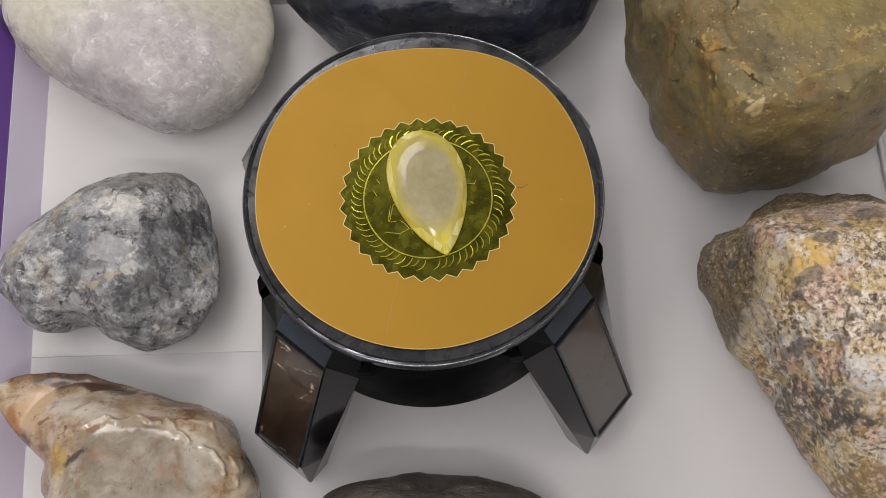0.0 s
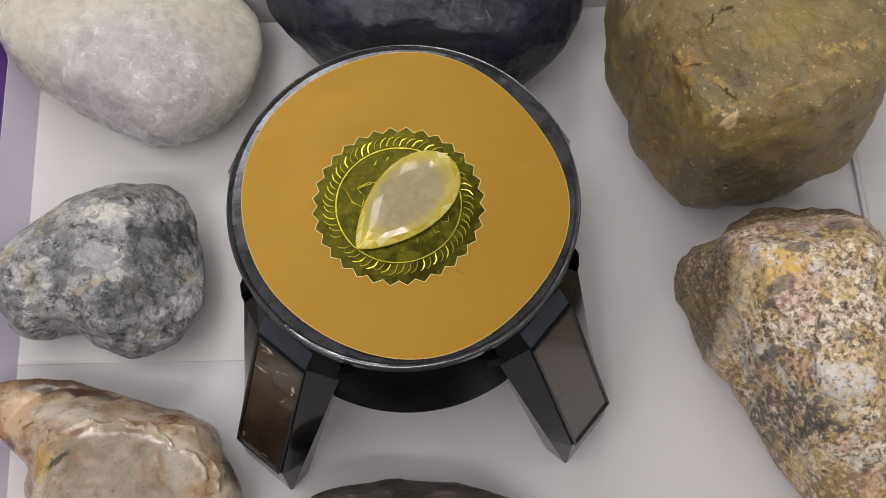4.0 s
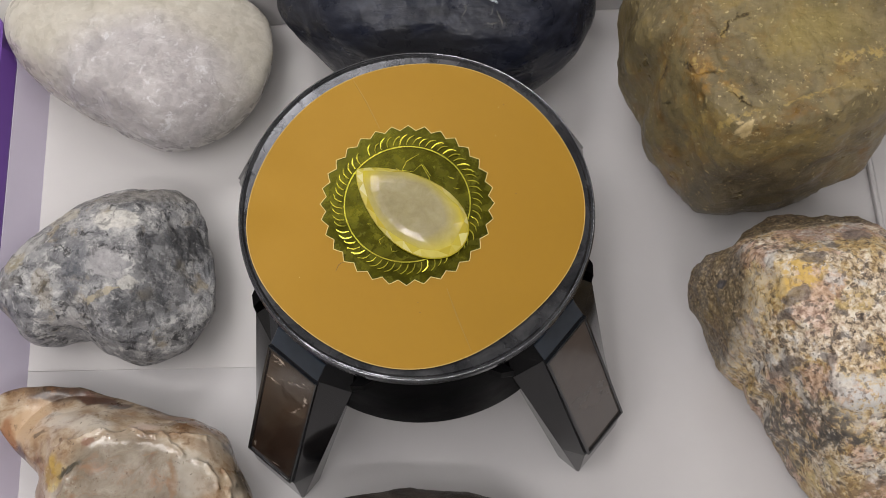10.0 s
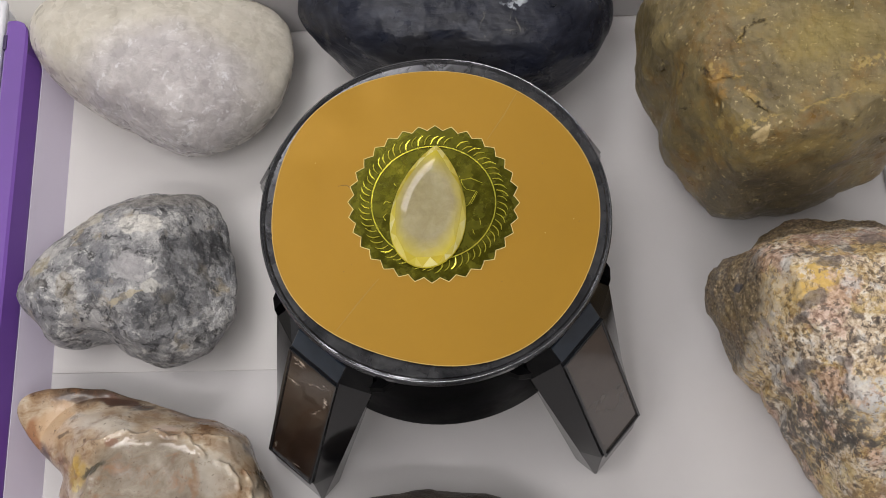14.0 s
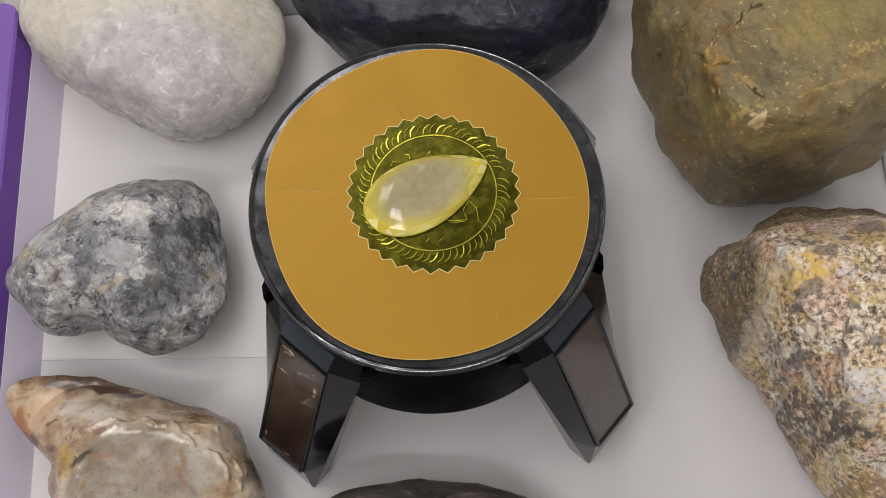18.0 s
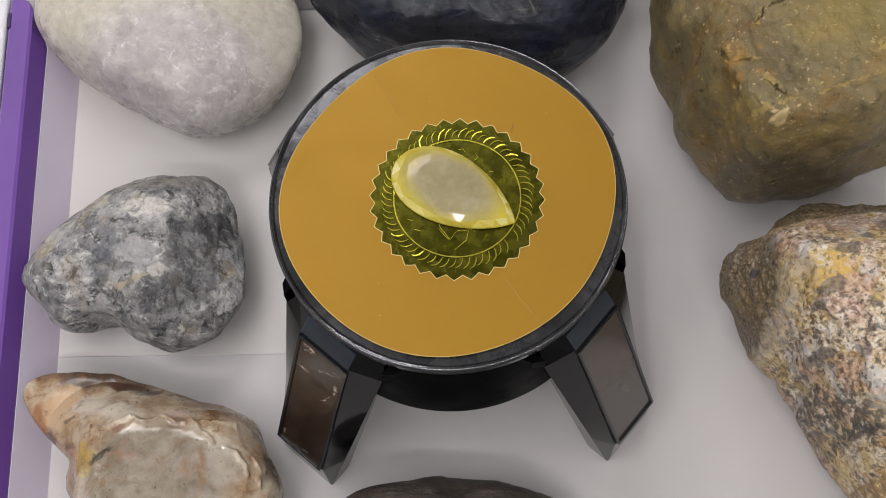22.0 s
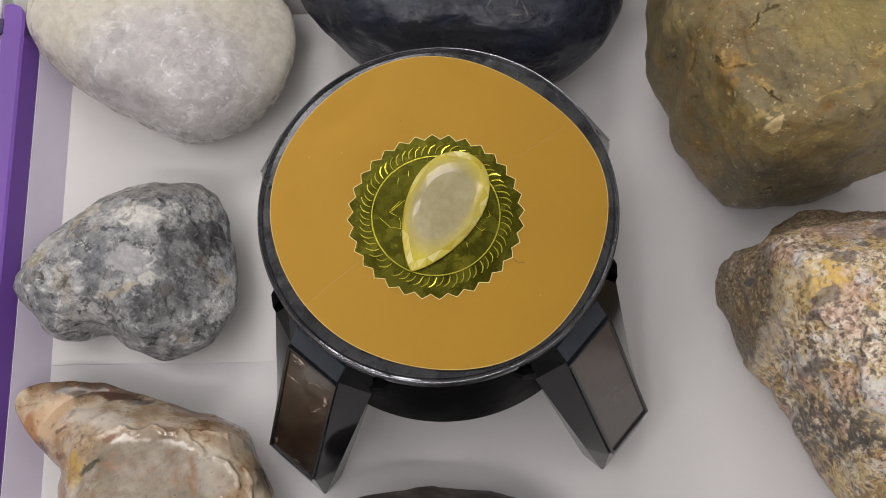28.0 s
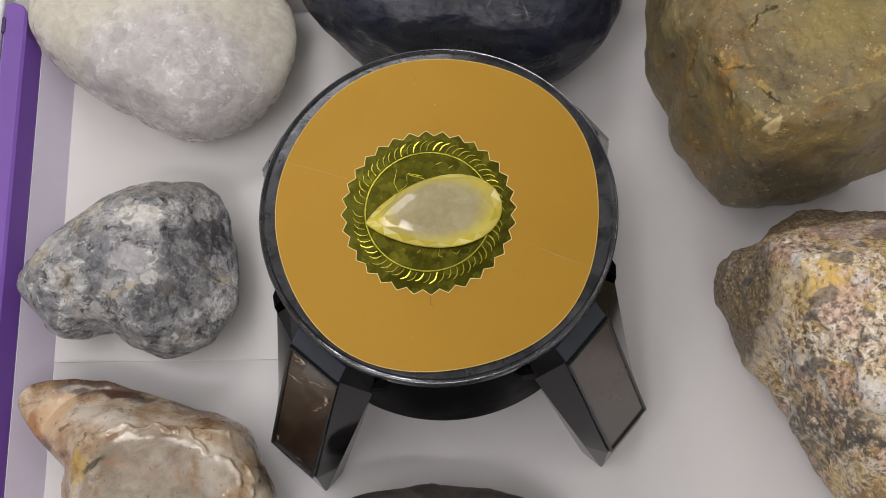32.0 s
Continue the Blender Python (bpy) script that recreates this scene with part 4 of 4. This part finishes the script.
rock("grey_rock", OUTLINE_GRAY, 0.022, [(0.049, 0.05, 0.0), (0.058, 0.2, -0.7), (0.066, -0.9, 0.0)], 2.9, 2.0, [(0.03, 0.0012), (0.010, 0.0009), (0.0045, 0.0004), (0.002, 0.0002)], grey_stone(), "mottled grey and white rock with pale patches", 5, chips=[(0.009, 0.0007)], soft=0.003, broad=5)
rock("agate_rock", OUTLINE_AGATE, 0.022, [(0.045, 0.0, 0.0), (0.061, 0.0, -1.1), (0.062, 0.8, 0.0), (0.058, 0.5, -0.5)], 5.0, 2.0, [(0.035, 0.002), (0.010, 0.0004)], agate_stone(), "polished cream and brown agate rock, wet-looking", 6, ridges=AGATE_RIDGES, soft=0.002, broad=7, turns=520, rings=170)
rock("brown_rock", OUTLINE_BROWN, 0.02, [(0.034, 0.0, 0.0)], 3.0, 2.0, [(0.03, 0.001), (0.008, 0.0005), (0.003, 0.0002)], brown_stone(), "dark brown smooth rock at the tray's front", 7)


# ---- the turntable ----
def loft(levels):
    """A leg's body from cross-sections, each (height, points)."""
    bm = bmesh.new()
    rings = [[bm.verts.new((x, y, z)) for x, y in pts] for z, pts in levels]
    n = len(rings[0])
    for a, b in zip(rings, rings[1:]):
        for k in range(n):
            bm.faces.new((a[k], a[(k + 1) % n], b[(k + 1) % n], b[k]))
    bm.faces.new(rings[0][::-1])
    bm.faces.new(rings[-1])
    for edge in bm.edges:
        edge.smooth = True
    for k in range(n):
        for a, b in zip(rings, rings[1:]):
            bm.edges.get((a[k], b[k])).smooth = False
        for ring in (rings[0], rings[1], rings[-1]):
            bm.edges.get((ring[k], ring[(k + 1) % n])).smooth = False
    return bm


def section(f, fw, s, sw, b, bw):
    return [(f, -fw), (f, fw), (s, sw), (b, bw), (b, -bw), (s, -sw)]


def turntable():
    t = tagged(new("solar_turntable"), "black plastic four-legged turntable with solar cells in its legs", "turntable")
    t.location = (*AXIS, 0)
    part("drum", lathe([(0, 0.0474), (0.053, 0.0474), (0.0548, 0.0482), (0.0551, 0.0500), (0.0538, 0.090), (0.052, 0.0940), (0, 0.0940)]), BLACK_MATT, t, "black round body", True)
    plate = part("plate", lathe([(0, -0.006), (0.051, -0.006), (0.0545, -0.005), (0.0552, -0.0035), (0.0552, -0.0012), (0.0547, 0.0), (0.0540, 0.0002), (0.0533, -0.0004), (0, -0.0004)], 200), MIRROR, t, "glossy black round plate", False)
    plate.location = (0, 0, TOP)
    bm = bmesh.new()
    steps, round_ = 480, 8
    ring = []
    for k in range(steps):
        a = 2 * math.pi * k / steps
        swell = 0.00003 * (1 if k % 2 else -1)
        ring.append([bm.verts.new(((0.0547 + swell + (0.00026 + swell) * math.cos(2 * math.pi * j / round_)) * math.cos(a), (0.0547 + swell + (0.00026 + swell) * math.cos(2 * math.pi * j / round_)) * math.sin(a), 0.0001 + 0.00026 * math.sin(2 * math.pi * j / round_))) for j in range(round_)])
    for k in range(steps):
        for j in range(round_):
            bm.faces.new((ring[k][j], ring[(k + 1) % steps][j], ring[(k + 1) % steps][(j + 1) % round_], ring[k][(j + 1) % round_]))
    part("rim", bm, RIM, plate, "thin bright knurled rim")
    for k in range(4):
        knee, top_ = section(0.0823, 0.0107, 0.0748, 0.0140, 0.0672, 0.0135), section(0.0585, 0.0098, 0.0546, 0.0198, 0.0490, 0.0180)
        rise = [(0.0240 + 0.0626 * u / 24, [(ax + (bx - ax) * u / 24, ay + (by - ay) * u / 24) for (ax, ay), (bx, by) in zip(knee, top_)]) for u in range(25)]
        leg = part("leg", loft([(0.0, section(0.0828, 0.0111, 0.0822, 0.0117, 0.0738, 0.0117))] + rise), BLACK_SATIN, t, smooth=True)
        leg.matrix_basis = pose(0, 0, 0, 0, 0, -39.3 + 90 * k)
        # the shoulder: facets that slope back under the plate, and its wings along the drum
        bm = bmesh.new()
        low = [bm.verts.new((x, y, 0.0868)) for x, y in ((0.0490, -0.0180), (0.0546, -0.0198), (0.0585, -0.0098), (0.0585, 0.0098), (0.0546, 0.0198), (0.0490, 0.0180))]
        high = [bm.verts.new((x, y, 0.0932)) for x, y in ((0.0440, -0.0165), (0.0500, -0.0175), (0.0536, -0.0100), (0.0536, 0.0100), (0.0500, 0.0175), (0.0440, 0.0165))]
        for q in range(6):
            r = (q + 1) % 6
            bm.faces.new((low[q], low[r], high[q]))
            bm.faces.new((low[r], high[r], high[q]))
        bm.faces.new(low)
        bm.faces.new(high)
        part("shoulder", bm, BLACK_SATIN, leg, "faceted glossy black shoulder")
        for side in (-1, 1):
            upper = [(0.0545, 0.0196), (0.0520, 0.0226), (0.0480, 0.0240), (0.0420, 0.0240), (0.0420, 0.0196)]
            lower = [(0.0545, 0.0190), (0.0505, 0.0212), (0.0450, 0.0222), (0.0410, 0.0222), (0.0410, 0.0190)]
            part("shoulder_web", loft([(z, [(x, y * side) for x, y in plan]) for z, plan in ((0.0850, lower), (0.0880, upper), (0.0932, upper))]), BLACK_MATT, leg)
        # a glossy cap over the shoulder; its bluish reflection is painted into the colour
        a, b = Vector((0.0586, 0, 0.0870)), Vector((0.0541, 0, 0.0928))
        up = (b - a).normalized()
        out = Vector((up.z, 0, -up.x))
        m = Matrix(((0, up.x, out.x, a.x), (1, up.y, out.y, a.y), (0, up.z, out.z, a.z), (0, 0, 0, 1)))
        part("shoulder_cap", boxed(-0.0097, 0.0097, 0.0, (b - a).length, -0.0010, 0.0004, 0.0003), CAP_SHEEN, leg, "glossy black shoulder cap with a painted bluish reflection").matrix_basis = m
        # the cell lies in a shallow frame on the sloping outer face
        a, b = Vector((0.0823, 0, 0.0242)), Vector((0.0588, 0, 0.0860))
        up = (b - a).normalized()
        out = Vector((up.z, 0, -up.x))
        m = Matrix((( 0, up.x, out.x, a.x), (1, up.y, out.y, a.y), (0, up.z, out.z, a.z), (0, 0, 0, 1)))
        length = (b - a).length
        bm = bmesh.new()
        for x0, x1, y0, y1 in ((-0.0100, -0.0090, 0.0, length), (0.0090, 0.0100, 0.0, length), (-0.0090, 0.0090, 0.0, 0.0012), (-0.0090, 0.0090, length - 0.0012, length)):
            box(bm, x0, x1, y0, y1, -0.0015, 0.0012, 0.0002)
        part("cell_frame", bm, BLACK, leg).matrix_basis = m
        part("solar_cell", boxed(-0.0090, 0.0090, 0.0012, length - 0.0012, -0.0012, 0.0005), CELL_DIM if k == 3 else CELL, leg, "brown solar cell under scuffed film, painted darker for a dimmer reflection" if k == 3 else "glossy brown solar cell").matrix_basis = m
    return t, plate


STAND, PLATE = turntable()


# ---- the card, its seal and the gem ----
CARD_OUTLINE = (50.72, -0.279, 0.045, 0.964, -0.355, -0.036, -0.045, -0.585, -0.113, 0.114, 0.392, -0.07, -0.019)


def card_radius(a):
    return outline_radius(CARD_OUTLINE, a)


SEAL = (-0.00128, 0.00274)


def round_line(r, n=160):
    return [(SEAL[0] + r * math.cos(2 * math.pi * k / n), SEAL[1] + r * math.sin(2 * math.pi * k / n)) for k in range(n)]


def tooth_line(grow=0.0, teeth=32, per=8):
    pts = []
    for k in range(teeth * per):
        a = 2 * math.pi * k / (teeth * per) + 0.05
        u = abs((k % per) / per - 0.5) * 2
        r = 0.0268 - 0.0017 * (1 - u) ** 1.0 + grow
        pts.append((SEAL[0] + r * math.cos(a), SEAL[1] + r * math.sin(a)))
    return pts


CREASE_LINES = (((-0.0109, -0.0259), (-0.0150, -0.0355), (-0.0188, -0.0455)), ((0.0095, 0.0280), (0.0126, 0.0380), (0.0149, 0.0478)))


def gold_card():
    c = tagged(new("gold_card"), "round gold card with a toothed foil seal, lying on the plate", "card")
    outline = [(card_radius(2 * math.pi * k / 180) * math.cos(2 * math.pi * k / 180), card_radius(2 * math.pi * k / 180) * math.sin(2 * math.pi * k / 180)) for k in range(180)]
    part("sheet", sheet(outline, 0.0003, 0.0007), CARD, c)
    part("cut_edge", band(outline, [(x * 1.0055, y * 1.0055) for x, y in outline], 0.0006), CARD_EDGE, c, "pale cut edge")
    seal = part("seal", sheet(tooth_line(), 0.0007, 0.0010), FOIL, c, "lime-gold foil seal with toothed edge")
    part("seal_edge", band(tooth_line(-0.00005), tooth_line(0.00022), 0.00104), FOIL_EDGE, seal, "pale cut edge of the foil")
    ring = round_line(0.0192)
    bm = band(ring, round_line(0.0196), 0.00125)
    part("ring", bm, FOIL_GLINT, seal, "raised ring")
    curl = [(0.0042 * u, 0.0009 * math.sin(math.pi * u * 0.9)) for u in (0, 0.2, 0.4, 0.6, 0.8, 1.0)]
    first = None
    for side in (-1, 1):
        for k in range(30):
            a = radians(-84 + 168 * k / 29) if side > 0 else radians(96 + 168 * k / 29)
            if first is None:
                leaf = part("leaf", ridge(curl, 0.0007, 0.00045, 0.0), FOIL_GLINT, seal)
                first = leaf
            else:
                leaf = new("leaf", first.data)
                leaf.parent = seal
            leaf.matrix_basis = pose(SEAL[0] + 0.0200 * math.cos(a), SEAL[1] + 0.0200 * math.sin(a), 0.00102, 0, 0, math.degrees(a) - 44 + 12 * noise.noise(Vector((k * 0.7, side, 0)))) @ Matrix.Rotation(0.35 * noise.noise(Vector((k * 0.9, side, 4))), 4, 'X') @ Matrix.Scale(0.95 + 0.3 * noise.noise(Vector((k * 0.8, side, 8))), 4)
    # creases, specks and a fibre on the card
    for pts in CREASE_LINES:
        line = [tuple(Vector(p).lerp(Vector(q), u / 12)) for p, q in zip(pts, pts[1:]) for u in range(12)] + [pts[-1]]
        part("crease", ridge(line, 0.0005, 0.00008, 0.00069), CREASE, c, "faint pale crease")
    fibre = [(-0.0280 - 0.0040 * u, 0.0012 + 0.0006 * math.sin(4 * u)) for u in (0, 0.25, 0.5, 0.75, 1.0)]
    part("fibre", ridge(fibre, 0.00018, 0.0001, 0.0007), FIBRE, c, "fine dark fibre")
    # dust and small marks
    rng = random.Random(12)
    for k in range(8):
        a, r, size = rng.uniform(0, 6.28), rng.uniform(0.030, 0.048), rng.uniform(0.00010, 0.00020)
        dot = [(r * math.cos(a) + size * math.cos(u) * rng.uniform(0.6, 1.2), r * math.sin(a) + size * math.sin(u) * rng.uniform(0.6, 1.2)) for u in (0, 1, 2, 3, 4, 5)]
        part("speck", sheet(dot, 0.00069, 0.00078), FIBRE if k % 3 else CARD_EDGE, c)
    # the worn emblem inside the ring
    for pts in (((0.0045, 0.0120), (0.0080, 0.0136), (0.0125, 0.0128)), ((0.0075, 0.0095), (0.0108, 0.0097), (0.0095, 0.0045), (0.0080, 0.0030)), ((0.0064, 0.0104), (0.0075, 0.0095)), ((-0.0163, -0.0020), (-0.0158, -0.0006), (-0.0136, -0.0008)), ((-0.0145, -0.0046), (-0.0152, -0.0060), (-0.0138, -0.0072)), ((0.0050, 0.0122), (0.0064, 0.0104)), ((0.0112, 0.0096), (0.0102, 0.0046)), ((0.0040, 0.0140), (0.0046, 0.0118), (0.0052, 0.0100)), ((0.0140, 0.0010), (0.0150, -0.0010)), ((0.0128, -0.0030), (0.0138, -0.0046)), ((-0.0150, 0.0060), (-0.0140, 0.0050))):
        line = [tuple(Vector(p).lerp(Vector(q), u / 6)) for p, q in zip(pts, pts[1:]) for u in range(6)] + [pts[-1]]
        part("emblem_line", ridge(line, 0.00045, 0.00025, 0.00101), FOIL_GLINT, seal)
    c.location = (*AXIS, TOP)
    return c


def pear(u):
    """The gem's outline: u from 0 to 1 round, its tip at the start."""
    a = 2 * math.pi * u
    y = 0.0210 * math.cos(a)
    x = 0.0132 * math.sin(a) * abs(math.sin(a / 2)) ** 0.6 * 1.07
    return x, y


def bezel_material():
    """Yellow facets; the light each would catch within the stone is painted as its own tone."""
    n = Nodes("lemon_quartz_painted_light", 0.03)
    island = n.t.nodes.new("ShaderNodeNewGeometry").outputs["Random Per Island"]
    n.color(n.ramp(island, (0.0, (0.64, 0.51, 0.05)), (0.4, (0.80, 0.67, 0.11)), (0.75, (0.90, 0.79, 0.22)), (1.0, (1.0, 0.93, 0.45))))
    return n.more(IOR=1.54, Transmission_Weight=0.3, Subsurface_Weight=0.2, Subsurface_Radius=(0.003, 0.003, 0.001), Subsurface_Scale=1.0).m


def gem_material():
    """Cloudy lemon quartz: a ceiling sheen is painted on its core, bright edge light in yellow."""
    n = Nodes("lemon_quartz", 0.03)
    veil = n.noise(150.0, 6.0, 0.65, n.warp(0.008, 110.0))
    painted_sheen = n.ramp(veil, (0.32, (0.54, 0.47, 0.27)), (0.52, (0.65, 0.575, 0.35)), (0.72, (0.77, 0.70, 0.46)))
    core = n.patch(-0.0020, -0.0004, 0.003, 0.0122, 0.0196, 0.02, n.warp(0.0025, 190.0, 4.0), 0.2, 9.3)
    n.color(n.mix(core, (0.95, 0.80, 0.06), painted_sheen))
    clear = n.ramp(core, (0.0, 0.5), (1.0, 0.55))
    n.link(clear, n.p.inputs["Transmission Weight"])
    return n.more(Roughness=0.07, IOR=1.46, Specular_IOR_Level=0.22, Subsurface_Weight=0.2, Subsurface_Radius=(0.004, 0.004, 0.002), Subsurface_Scale=1.0).m


def facets(levels, n, bm):
    """Rings of the pear outline joined by triangles. levels: (scale, height, shift)."""
    rings = [[bm.verts.new((pear((k + shift) / n)[0] * scale, pear((k + shift) / n)[1] * scale, z)) for k in range(n)] for scale, z, shift in levels]
    for (s0, _, h0), (s1, _, h1), a, b in zip(levels, levels[1:], rings, rings[1:]):
        for k in range(n):
            j = (k + 1) % n
            if h0 == h1:
                bm.faces.new((a[k], a[j], b[j], b[k]))
            elif h1 > h0:
                bm.faces.new((a[k], a[j], b[k]))
                bm.faces.new((a[j], b[j], b[k]))
            else:
                bm.faces.new((a[k], b[j], b[k]))
                bm.faces.new((a[k], a[j], b[j]))
    return rings


def gemstone():
    g = tagged(new("gemstone"), "pale yellow pear-cut faceted gemstone lying on a foil seal", "gemstone")
    quartz = gem_material()
    place = pose(-0.0021, 0.0011, 0.0011, 0, 0, 9.3)
    bm = bmesh.new()
    rings = facets([(0.93, 0.0, 0.0), (0.99, 0.0002, 0.0), (1.0, 0.0006, 0.0), (0.985, 0.0010, 0.0)], 36, bm)
    bm.faces.new(rings[0])
    bmesh.ops.transform(bm, matrix=place, verts=bm.verts[:])
    part("pavilion", bm, quartz, g, "clear yellow girdle and lower facets")
    bm = bmesh.new()
    rng = random.Random(9)
    edge = facets([(0.985, 0.0010, 0.0)], 36, bm)[0]
    inner = [(pear((k + 0.5) / 18)[0] * s, pear((k + 0.5) / 18)[1] * s, 0.0026 + rng.uniform(-1, 1) * 0.00015) for k in range(18) for s in [0.89 + rng.uniform(-1, 1) * 0.05]]
    hem = [bm.verts.new(p) for p in inner]
    for k in range(18):
        a, b, c = edge[2 * k], edge[2 * k + 1], edge[(2 * k + 2) % 36]
        bm.faces.new((a, b, hem[k]))
        bm.faces.new((b, c, hem[k]))
        bm.faces.new((c, hem[(k + 1) % 18], hem[k]))
    bmesh.ops.transform(bm, matrix=place, verts=bm.verts[:])
    bmesh.ops.recalc_face_normals(bm, faces=bm.faces[:])
    bmesh.ops.split_edges(bm, edges=bm.edges[:])
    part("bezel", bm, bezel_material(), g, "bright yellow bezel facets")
    bm = bmesh.new()
    # a broad, slightly domed table with a double ring of facets round it
    dome = [(0.74, 0.0034, 0.5), (0.56, 0.0038, 0.0)]
    rings = [[bm.verts.new(p) for p in inner]]
    for scale, z, shift in dome:
        rings.append([])
        for k in range(18):
            x, y = pear((k + 0.5 + shift) / 18)
            rings[-1].append(bm.verts.new((x * scale + rng.uniform(-1, 1) * 0.0003, y * scale - 0.0012 * (1 - scale) + rng.uniform(-1, 1) * 0.0003, z + rng.uniform(-1, 1) * 0.00004)))
    for (a, b), (_, _, shift) in zip(zip(rings, rings[1:]), dome):
        for k in range(18):
            j = (k + 1) % 18
            if shift:
                bm.faces.new((a[k], a[j], b[k]))
                bm.faces.new((a[j], b[j], b[k]))
            else:
                bm.faces.new((a[k], b[j], b[k]))
                bm.faces.new((a[k], a[j], b[j]))
    top = bm.verts.new((0.0, -0.0012, 0.0040))
    for k in range(0, 18, 3):
        bm.faces.new((*(rings[-1][(k + q) % 18] for q in range(4)), top))
    bmesh.ops.transform(bm, matrix=place, verts=bm.verts[:])
    part("crown", bm, quartz, g, "cloudy rose-cut crown with a painted sheen")
    g.location = (*AXIS, TOP)
    return g


CARD_THING = gold_card()
GEM = gemstone()


# ---- what moves ----
def motions():
    lift = Matrix.Translation((*AXIS, TOP))
    top = Matrix.Translation((0, 0, TOP))
    turning = [(t, lift @ m) for t, m in turn_rows()]
    walk(PLATE, [(t, top @ m) for t, m in turn_rows()])
    walk(CARD_THING, turning)
    walk(GEM, turning)


motions()
